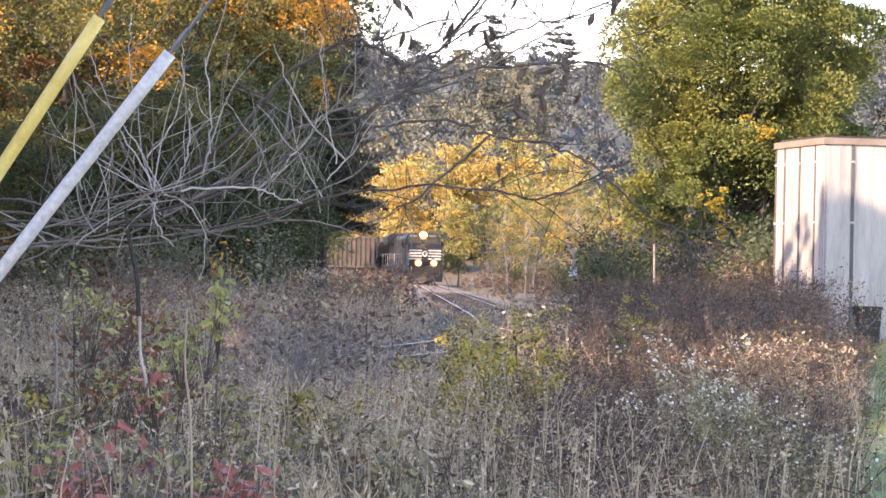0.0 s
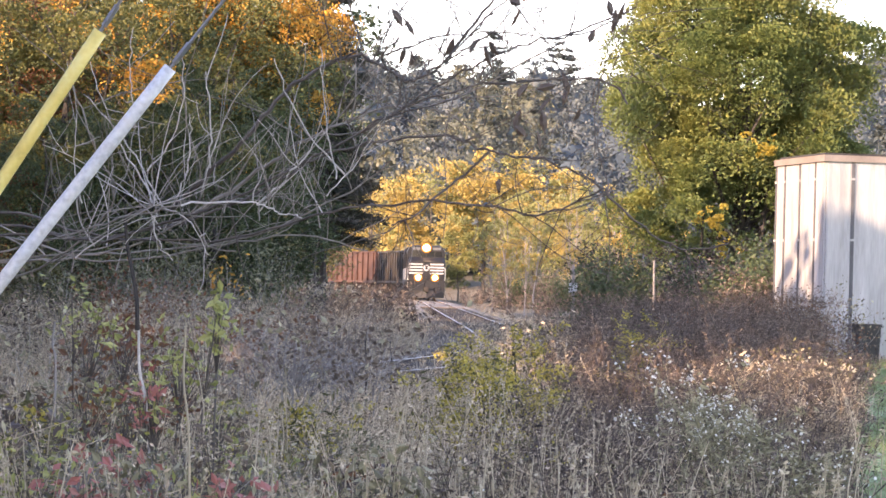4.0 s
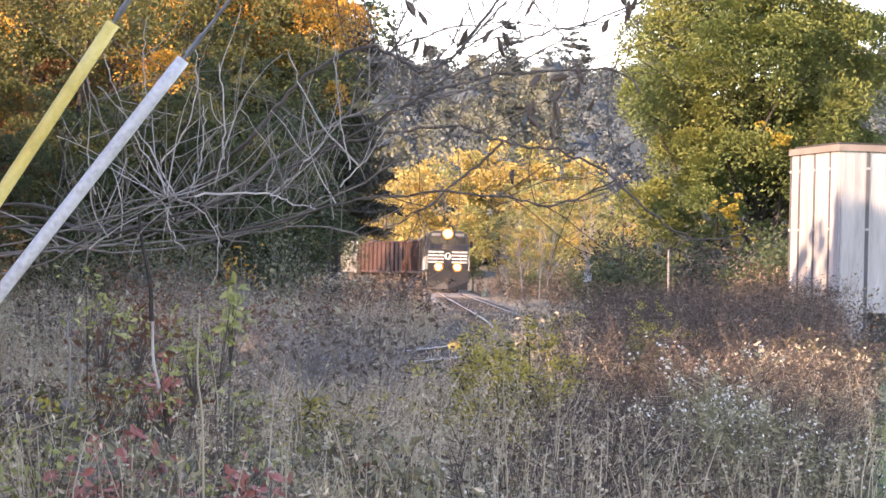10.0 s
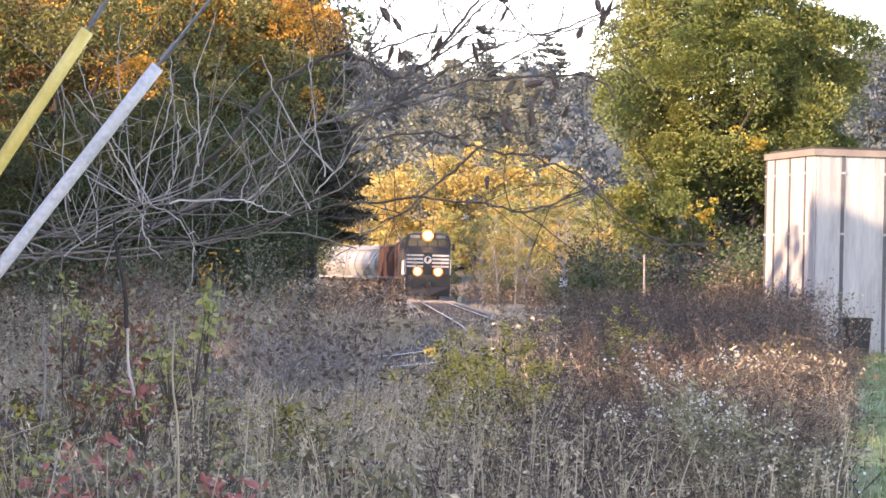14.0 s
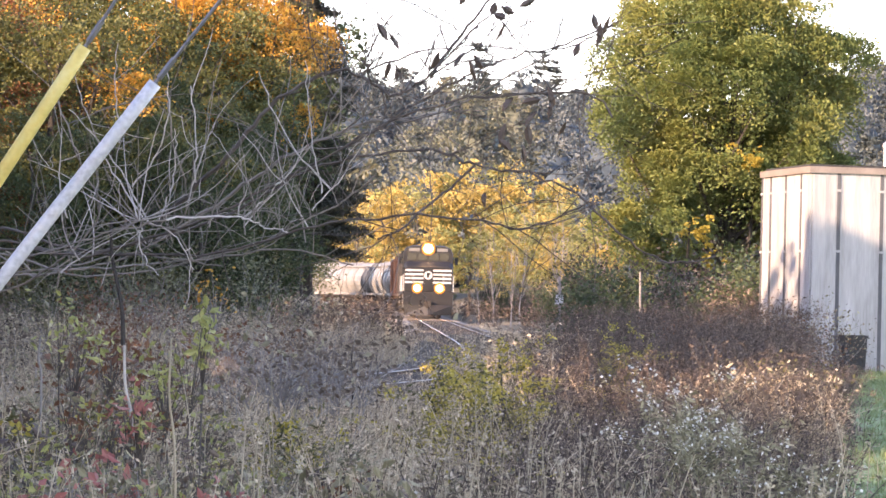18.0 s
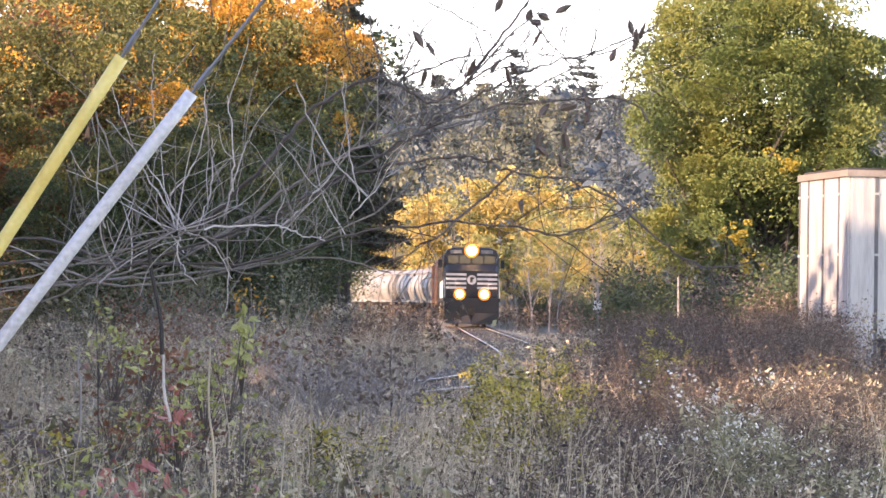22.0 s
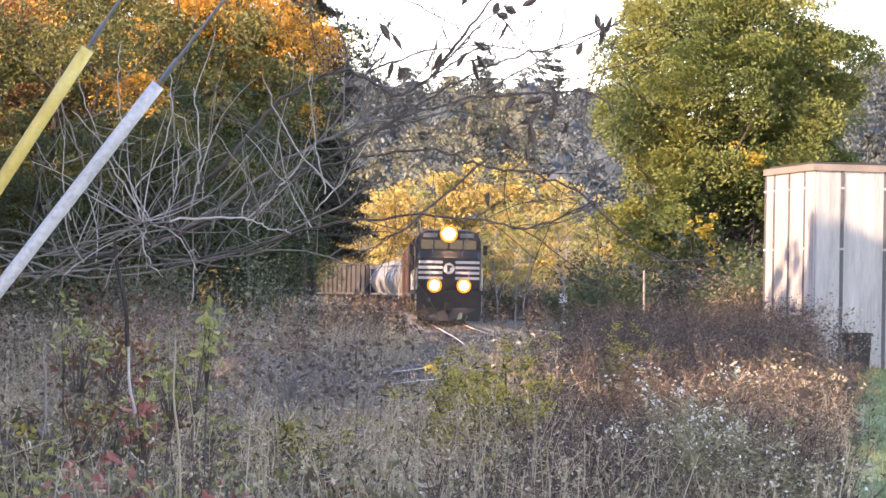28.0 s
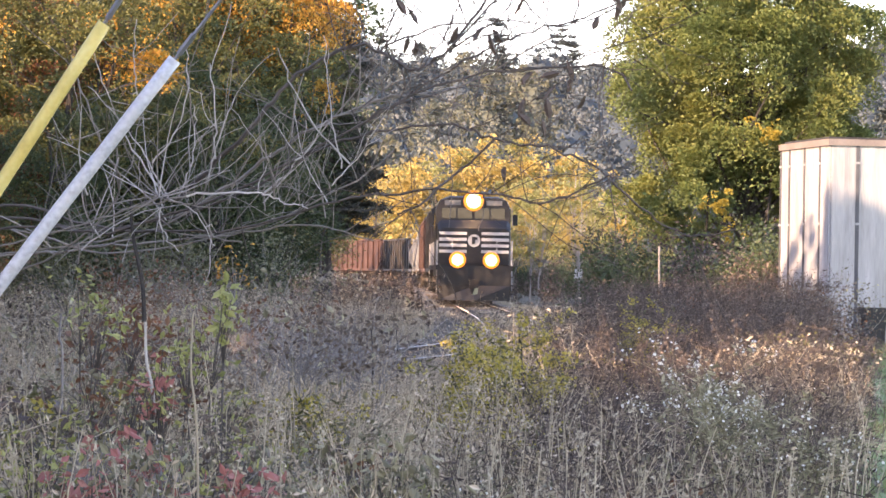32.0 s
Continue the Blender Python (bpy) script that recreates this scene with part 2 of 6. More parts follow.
    def parts(self, names, mats):
        """One mesh for each material in use, with its name."""
        v, out = np.concatenate(self.v), []
        for k, (name, mat) in enumerate(zip(names, mats)):
            piece = Build()
            for f, m in zip(self.f, self.m):
                g = f[m == k]
                if len(g):
                    used, back = np.unique(g, return_inverse=True)
                    piece.add(v[used], back.reshape(g.shape))
            if piece.n:
                out.append((name, piece.mesh(name, mat)))
        return out


def part(name, shape, mats, parent, label="", m=None, smooth=False):
    ob = new(name, shape.mesh(name, mats, smooth) if isinstance(shape, Build) else shape)
    ob.parent = parent
    if m is not None:
        ob.matrix_basis = m
    return tagged(ob, label)


def thing(name, label, category, group="", kind="", at=None):
    ob = tagged(new(name), label, category, group, kind)
    if at is not None:
        ob.matrix_basis = at
    return ob


def solid(name, shape, mats, label="", category="", group="", kind="", smooth=False):
    return tagged(new(name, shape.mesh(name, mats, smooth)), label, category, group, kind)


# ------------------------------------------------------------------ the line of the track
# from beside the camera away to the far bend: places 0.5 m apart along the centre line
LINE = []


def lean_of_line(y):
    """Sideways metres for each metre away: a bend by the field, a long straight, an easing into the far bend."""
    if y < 35:
        return 0.345 + 0.003 * (35 - max(y, 0))
    if y < 66:
        return 0.004 + 0.011 * (66 - y)
    if y < 90:
        return -0.0195 + 0.001 * (90 - y)
    return -0.0195 - 0.0003 * max(0.0, y - 195)


x, y, heading = -13.4, -2.0, 0.0
while len(LINE) < 900:
    LINE.append((x, y))
    if y < 246 and len(LINE) < 560:
        heading = math.atan(lean_of_line(y))
    elif heading > -1.15:
        heading -= 0.5 / 88
    x, y = x + 0.5 * math.sin(heading), y + 0.5 * math.cos(heading)
LINE = np.array(LINE)
LINE[:, 0] += -1.80 - np.interp(243, LINE[:540, 1], LINE[:540, 0])
S243 = float(np.interp(243, LINE[:540, 1], np.arange(540) * 0.5))


def on_line(s):
    """The centre line s metres along it."""
    k = np.arange(len(LINE)) * 0.5
    return Vector((float(np.interp(s, k, LINE[:, 0])), float(np.interp(s, k, LINE[:, 1])), 0.0))


def off_line(s, aside):
    p, q = on_line(s - 0.3), on_line(s + 0.3)
    d = (q - p).normalized()
    return on_line(s) + Vector((d.y, -d.x, 0)) * aside


# ------------------------------------------------------------------ ground


def ground_height(x, y):
    """The lie of the land, in metres; the rail heads are at 0."""
    x, y = np.asarray(x, float), np.asarray(y, float)
    z = -0.32 + 0.06 * np.sin(x * 0.7 + y * 0.21) + 0.05 * np.sin(y * 0.53 - x * 0.33)
    z = z + 0.22 * np.clip((x - 2) / 6, 0, 1) * np.clip((y - 30) / 25, 0, 1)
    near = np.full(x.shape, 1e9)
    for i in range(0, len(LINE), 4):
        near = np.minimum(near, (x - LINE[i, 0]) ** 2 + (y - LINE[i, 1]) ** 2)
    near = np.sqrt(near)
    bed = np.clip((3.4 - near) / 1.4, 0, 1)
    z = z * (1 - bed) + (-0.34) * bed
    far = np.clip((y - 330) / 570, 0, 1)
    hill = 58 * far ** 1.15 + 16 * np.clip((np.abs(x - 20) - 25) / 150, 0, 1) * far
    return z + hill


def build_ground():
    xs = np.unique(np.concatenate([np.arange(-22, 30, 0.8), np.arange(-80, 80, 5), np.linspace(-900, 900, 61)]).round(2))
    ys = np.unique(np.concatenate([np.arange(-6, 70, 0.8), np.arange(70, 300, 4), np.arange(300, 900, 15), np.linspace(-900, 2600, 60)]).round(2))
    gx, gy = np.meshgrid(xs, ys)
    b = Build()
    n, w = len(ys), len(xs)
    i = (np.arange(n - 1)[:, None] * w + np.arange(w - 1)[None]).ravel()
    fx, fy = gx[:-1, :-1].ravel() + 0.4, gy[:-1, :-1].ravel() + 0.4
    lawn = ((fx > 3.3 + (fy - 23) * 0.163) & (fy > 4) & (fy < 68) & (fx < 40)).astype(int)
    b.add(np.stack([gx.ravel(), gy.ravel(), ground_height(gx.ravel(), gy.ravel())], 1), np.stack([i, i + 1, i + w + 1, i + w], 1))
    b.m = [lawn]
    solid("ground", b, [M_GROUND, M_LAWN], "rough field of soil, litter and mown grass", "ground", kind="structure", smooth=True)


build_ground()


def build_track():
    rng = np.random.default_rng(5)
    ks = np.arange(0, len(LINE) * 0.5 - 1, 1.0)
    # ballast shoulder, a long low bank
    b = Build()
    prof = [(-2.6, -0.42), (-1.75, -0.09), (0, -0.075), (1.75, -0.09), (2.6, -0.42)]
    pts = np.array([[(*off_line(s, a).xy, z) for a, z in prof] for s in ks])
    i = (np.arange(len(ks) - 1)[:, None] * 5 + np.arange(4)[None]).ravel()
    b.add(pts.reshape(-1, 3), np.stack([i, i + 1, i + 6, i + 5], 1))
    bank = solid("ballast_bank", b, M_BALLAST, "low bank of dusty grey crushed stone under the track", "track bed", kind="structure")
    # loose stones over it
    st = Build()
    n = 9000
    s, a = rng.uniform(34, 120, n), rng.uniform(-2.2, 2.2, n)
    c = np.array([(*off_line(p, q).xy, -0.085 - 0.38 * max(0, abs(q) - 1.75)) for p, q in zip(s, a)])
    r = rng.uniform(0.025, 0.06, n)[:, None, None]
    octa = np.array([(1, 0, 0), (0, 1, 0), (-1, 0, 0), (0, -1, 0), (0, 0, 0.8)], float)
    v = c[:, None] + octa[None] * r * rng.uniform(0.6, 1.3, (n, 5, 3))
    f = np.array([(0, 1, 4), (1, 2, 4), (2, 3, 4), (3, 0, 4)])
    st.add(v.reshape(-1, 3), (np.arange(n)[:, None, None] * 5 + f[None]).reshape(-1, 3))
    solid("ballast_stones", st, M_BALLAST, "crushed grey ballast stones between the ties", "gravel", kind="stuff")
    track = thing("railway_track", "single railway track of worn steel rails on wooden ties, curving", "railway track", kind="structure")
    prof = [(-.07, -.16), (.07, -.16), (.07, -.145), (.012, -.12), (.012, -.045), (.036, -.035), (.036, -.004), (.028, 0), (-.028, 0), (-.036, -.004), (-.036, -.035), (-.012, -.045), (-.012, -.12), (-.07, -.145)]
    for side in (-0.7525, 0.7525):
        b = Build()
        pts = np.array([[(*off_line(s, side + a).xy, z) for a, z in prof] for s in ks])
        w = len(prof)
        base = pts.reshape(-1, 3)
        i = np.arange(len(ks) - 1) * w
        faces, mats = [], []
        for j in range(w):
            q = np.stack([i + j, i + (j + 1) % w, i + w + (j + 1) % w, i + w + j], 1)
            faces.append(q)
            mats.append(np.full(len(q), 1 if j in (6, 7, 8) else 0))
        b.add(base, np.concatenate(faces))
        b.m = [np.concatenate(mats)]
        part("rail", b, [M_RAIL, M_RAILTOP], track)
    tie = Build().box(-1.3, -.11, -.22, 1.3, .11, -.062).mesh("tie", M_TIE)
    for s in np.arange(20, 176, 0.55):
        p, q = off_line(s, -1), off_line(s, 1)
        d = q - p
        c = (p + q) / 2
        ob = part("tie", tie, None, track)
        ob.matrix_basis = pose(c.x, c.y, rng.uniform(-.012, .008), 0, 0, math.degrees(math.atan2(d.y, d.x)) + rng.uniform(-1.5, 1.5))


build_track()

# ------------------------------------------------------------------ trees


def crown(rng, n, radius, height, leaf, clumps=70, mats=1, hollow=0.55, ragged=0.3, slim=0.6, base=0.0, droop=0.1, extra=0.0, clump=(0.15, 0.30), orient=1.0):
    """A crown of leaves in uneven clumps, standing on z = base; also gives the clumps' middles."""
    u = rng.normal(size=(clumps, 3))
    u /= np.linalg.norm(u, axis=1)[:, None]
    r = (hollow + (1 - hollow) * rng.random(clumps) ** 0.6) * (1 + ragged * rng.normal(size=clumps) * 0.5)
    c = u * r[:, None] * (radius, radius, height / 2) + (0, 0, base + height / 2)
    share = rng.dirichlet(np.full(clumps, 3.0))
    b = Build()
    for i in range(clumps):
        k = max(8, int(n * share[i]))
        size = radius * rng.uniform(*clump)
        away = rng.normal(size=(k, 3)) + (0, 0, 0.45)
        away /= np.linalg.norm(away, axis=1)[:, None]
        p = away * (size, size, size * 0.75) * np.where(rng.random(k) < 0.75, rng.uniform(0.7, 1.05, k), rng.uniform(0.2, 1.5, k))[:, None] + c[i]
        mat = 1 if mats > 1 and rng.random() < extra else 0
        out = away + (c[i] - (0, 0, base + height / 2)) / radius * 0.4
        b.leaves(p, leaf, rng, mat, slim, droop, up=0.5, facing=out * orient)
    return b, c


def trunk_and_limbs(rng, tall, girth, targets, lean=0.0, sides=7):
    b = Build()
    z = np.linspace(0, tall, 7)
    wob = np.cumsum(rng.normal(size=(7, 2)) * tall * 0.012, axis=0)
    line = np.stack([wob[:, 0] + lean * z, wob[:, 1], z], 1)
    b.tube(line, np.linspace(girth, girth * 0.25, 7) * np.array([1.35, 1.05, 1, 1, 1, 1, 1]), sides)
    for c in targets:
        h = rng.uniform(0.25, 0.9) * min(tall, max(c[2], 0.4 * tall))
        s = np.array([np.interp(h, z, line[:, 0]), np.interp(h, z, line[:, 1]), h])
        mid = (s + c) / 2 + rng.normal(size=3) * 0.08 * tall * np.array([1, 1, .5]) * 0.5
        b.tube([s, mid, c], np.array([0.3, 0.2, 0.06]) * girth, 4)
    return b


def tree_kind(seed, tall, radius, leaf, n, mat, bark, girth, base, clumps=70, extra_mat=None, extra=0.0, **kw):
    rng = np.random.default_rng(seed)
    b, c = crown(rng, n, radius, tall - base, leaf, clumps, 2 if extra_mat else 1, base=base, extra=extra, **kw)
    mats = [mat] + ([extra_mat] if extra_mat else [])
    return trunk_and_limbs(rng, tall * 0.85, girth, c[rng.permutation(len(c))[:24]]).mesh("trunk", bark), b.mesh("crown", mats)


def spruce_kind(seed, tall, radius, n, mat, bark):
    rng = np.random.default_rng(seed)
    b, t = Build(), Build()
    t.tube([(0, 0, 0), (0, 0, tall * .5), (0, 0, tall)], [tall * .012, tall * .009, .01], 7)
    k = 90
    for i in range(k):
        z = tall * (0.24 + 0.74 * (i / k))
        reach = 1.2 * radius * (1 - z / tall) ** 0.75 * rng.uniform(0.65, 1.15) + 0.1
        a = rng.uniform(0, 2 * math.pi)
        d = np.array([math.cos(a), math.sin(a), 0])
        end = d * reach + (0, 0, z - reach * 0.25 + 0.05 * reach)
        t.tube([(0, 0, z), d * reach * .5 + (0, 0, z - reach * .16), end], [.03, .02, .006], 4)
        m = int(n / k * (0.4 + 1.2 * (1 - z / tall)))
        f = rng.random((m, 1)) ** 0.7
        p = (0, 0, z) + (end - (0, 0, z)) * f + rng.normal(size=(m, 3)) * (.16 * reach * .5 + .05, .16 * reach * .5 + .05, .07) - np.array([0, 0, 0.08])
        b.leaves(p, 0.22, rng, 0, 0.22, 0.35)
    return t.mesh("trunk", bark), b.mesh("crown", mat)


def plant_tree(kind, at, name, label, category="tree", group="", scale=1.0, turn=0.0, wide=1.0):
    t = thing(name, label, category, group, at=pose(at[0], at[1], float(ground_height(at[0], at[1])) - 0.05, 0, 0, turn))
    t.scale = (scale * wide, scale * wide, scale)
    part("trunk", kind[0], None, t)
    part("crown", kind[1], None, t)
    return t


# the broad green tree beside the shed
def oak_kind():
    """One broad dome of leaf clumps over a short trunk, with a ragged skirt of lower boughs."""
    rng = np.random.default_rng(11)
    dome, tips = crown(rng, 240000, 4.2, 9.6, 0.11, 300, hollow=0.5, ragged=0.12, base=3.1, clump=(0.13, 0.25), orient=1.6)
    skirt, more = crown(rng, 26000, 3.6, 2.6, 0.12, 46, hollow=0.6, ragged=0.25, base=2.3, clump=(0.10, 0.2), orient=1.4)
    turned, _ = crown(rng, 420, 0.6, 0.9, 0.11, 9, base=0.0, ragged=0.6)
    dome.join(skirt, pose(-0.6, 0, 0)).join(turned, pose(-1.2, -3.9, 3.3), 1).join(turned, pose(0.3, -3.8, 5.6, 0, 0, 90), 1).join(turned, pose(-0.9, -3.7, 2.4, 0, 0, 200), 1)
    return trunk_and_limbs(rng, 10.0, 0.30, np.concatenate([tips[::5], more[::5]])).mesh("trunk", M_DARKBARK), dome.mesh("crown", [M_OAK, M_OAKGOLD])


plant_tree(oak_kind(), (9.75, 92), "oak_tree", "broad full green tree turning yellow in places, above brush", "tree")

K_ORANGE = tree_kind(21, 11.5, 3.0, 0.095, 42000, M_ORANGE, M_DARKBARK, 0.17, 4.7, 90, M_OLIVE, 0.18, hollow=0.35)
K_OLIVE = tree_kind(22, 10, 3.0, 0.095, 42000, M_OLIVE, M_DARKBARK, 0.17, 1.6, 90, M_ORANGE, 0.05, hollow=0.35)
K_DEEP = tree_kind(23, 9, 2.6, 0.11, 22000, M_DEEP, M_DARKBARK, 0.15, 0.8, 90, M_OLIVE, 0.18, hollow=0.35)
K_RUST = tree_kind(24, 9, 2.6, 0.095, 42000, M_RUST, M_DARKBARK, 0.15, 2.2, 90, M_OLIVE, 0.5, hollow=0.35)
K_SPRUCE = spruce_kind(25, 13, 1.9, 20000, M_NEEDLE, M_DARKBARK)
K_THIN = tree_kind(26, 9.5, 3.0, 0.44, 10500, M_DEEP, M_DARKBARK, 0.16, 0.6, 70, M_OLIVE, 0.3, hollow=0.3)
WOOD = "trees of the autumn wood"
SHADE_TREE = (K_THIN, "dark_tree", "dark green broadleaf tree added to cast shade")
ORANGE_TREE = (K_ORANGE, "maple_tree", "orange and gold autumn maple at the edge of the wood")
OLIVE_TREE = (K_OLIVE, "birch_tree", "olive and yellow leafed tree in the wood")
DARK_TREE = (K_DEEP, "dark_tree", "dense dark green tree in shade at the wood's edge")
RUST_TREE = (K_RUST, "maple_tree", "rust red autumn maple among yellow trees")
SPRUCE_TREE = (K_SPRUCE, "spruce_tree", "tall dark spruce at the wood's edge by the track")


def wood(tree, *places):
    """Trees of one kind at (x, y, scale, turn); one that would stand on the line is moved aside."""
    kind, name, label = tree
    for x, y, scale, turn in places:
        while ((LINE[:560, 0] - x) ** 2 + (LINE[:560, 1] - y) ** 2).min() < 3.2 ** 2:
            x -= 0.5
        plant_tree(kind, (x, y), name, label, "tree", WOOD, scale, turn, 0.72 if kind is K_ORANGE else 1.0)


wood(ORANGE_TREE, (-5.15, 73, 1.12, 0), (-12.2, 84, 1.0, 130))
wood(OLIVE_TREE, (-7.0, 70, 1.0, 40), (-8.6, 63, 0.9, 150), (-14.5, 88, 1.4, 70), (-8.8, 150, 1.2, 60), (-9.4, 73, 1.15, 260), (-6.2, 76, 1.05, 310))
wood(RUST_TREE, (-10.3, 66, 1.0, 0), (-12.5, 78, 1.1, 120), (-9.6, 62, 0.62, 210))
wood(SPRUCE_TREE, (-3.55, 82, 1.0, 0), (-4.3, 92, 1.15, 70))
wood(DARK_TREE, (-6.0, 66, 0.8, 90), (-5.0, 80, 0.95, 200), (-9.5, 76, 1.1, 20), (-7.2, 88, 1.5, 130), (-11.5, 90, 1.5, 250), (-6.4, 100, 1.2, 300), (-7.6, 113, 1.2, 220), (-7.4, 125, 1.2, 10), (-9.6, 180, 1.3, 100), (-10.6, 210, 1.3, 170))
wood(DARK_TREE, (-4.7, 67, 0.62, 15), (-5.3, 63, 0.6, 75), (-7.0, 62, 0.66, 140), (-8.4, 60, 0.6, 200), (-5.2, 72, 0.8, 260), (-9.7, 64, 0.7, 320))
# added behind the wood's edge, to shade the track and the near train
wood(DARK_TREE, (-7.0, 95, 1.1, 45), (-7.6, 106, 1.2, 85), (-8.2, 119, 1.2, 135), (-8.5, 131, 1.2, 185), (-8.8, 138, 1.2, 235), (-9.2, 146, 1.2, 285))
# added behind the wood, to shade the cars in the far bend
wood(SHADE_TREE, (-22, 232, 1.3, 0), (-27, 240, 1.3, 50), (-19, 222, 1.3, 90), (-31, 250, 1.3, 10), (-16, 240, 1.2, 190), (-21, 252, 1.2, 20))
wood(DARK_TREE, (-5.7, 70.5, 0.95, 25), (-6.6, 74, 1.05, 160))
# unseen trees added beside and behind the camera, keeping evening sun off the field
wood(SHADE_TREE, (-9.6, 4.6, 0.95, 20), (-9.8, 0.2, 1.1, 75), (-8.4, 8.4, 0.72, 140), (-11.0, 31.5, 1.1, 210), (-5.2, 20.4, 0.43, 330), (-5.5, 21.8, 0.45, 60), (-13.2, 17.6, 0.8, 80), (-5.3, 16.5, 0.5, 100), (-5.2, 18.5, 0.42, 15), (-13.2, -7.0, 1.2, 260))
wood(SHADE_TREE, (-12.2, 44, 1.1, 30), (-11.4, 37, 1.1, 200), (-14.5, -2, 1.2, 100), (-16.5, 52, 1.1, 80), (-15.0, 39, 1.0, 140), (-19.5, 31, 1.15, 10), (-23.0, 24, 1.2, 70), (-27.5, 19, 1.15, 200))
wood(SHADE_TREE, (-22.5, 12, 0.98, 310), (-25.5, 7, 1.22, 50), (-20.5, 3, 1.3, 160), (-24.0, -2, 1.35, 90), (-18.0, -6, 1.3, 20), (-21.0, -11, 1.4, 260), (-14.5, -14, 1.35, 120), (-12.5, 27, 1.25, 15), (-13.5, 21, 1.25, 75), (-13.0, 32.5, 1.15, 115))
wood(SHADE_TREE, (-17.5, 47, 1.1, 5), (-20.0, 41, 1.1, 65), (-19.5, 58, 1.1, 290), (-17.5, -1, 1.25, 85), (-29.0, 12, 1.0, 0), (-27.0, 30, 1.2, 45), (-17.0, 34, 1.25, 33), (-16.2, 43, 1.2, 170), (-13.5, 42.5, 1.35, 20), (-22.5, 37, 1.3, 250))

# yellow trees beyond the bend
K_YELLOW = tree_kind(31, 12, 4.2, 0.3, 9000, M_YELLOW, M_BARK, 0.14, 3.0, 80, M_LIME, 0.3)
K_LIME = tree_kind(32, 10, 3.4, 0.3, 7000, M_LIME, M_BARK, 0.12, 2.0, 70, M_YELLOW, 0.3)
for kind, x, y, scale, turn in [
    (K_YELLOW, -1.5, 272, 1.12, 0), (K_YELLOW, 4.5, 276, 1.25, 80), (K_LIME, 7.5, 262, 0.95, 30), (K_LIME, 11.5, 258, 0.95, 130),
    (K_YELLOW, 9.0, 280, 1.2, 200), (K_LIME, 14.5, 250, 0.8, 10), (K_LIME, 1.5, 262, 0.75, 260), (K_YELLOW, -8, 300, 1.05, 310), (K_LIME, 19, 262, 0.9, 60),
]:
    plant_tree(kind, (x, y), "yellow_tree", "slender tree with thin yellow autumn leaves beyond the bend", "tree", "yellow trees beyond the bend", scale, turn)


# thin pale-stemmed young trees between the line and the oak
K_SLIM = [tree_kind(35 + i, 7.5, 1.25, 0.12, 2600, M_LIME, M_GREYBRUSH, 0.05, 2.2, 34, M_YELLOW, 0.45, hollow=0.3) for i in range(2)]
for i, (x, y, scale) in enumerate([(3.45, 150, 0.95), (2.95, 158, 0.8), (4.3, 146, 0.75), (6.3, 138, 1.0), (7.1, 150, 0.9), (5.2, 162, 1.0), (8.1, 128, 0.85)]):
    plant_tree(K_SLIM[i % 2], (x, y), "young_birch", "slender pale-stemmed young tree with thin yellow-green leaves", "tree", "young trees beyond the track", scale, 50 * i)


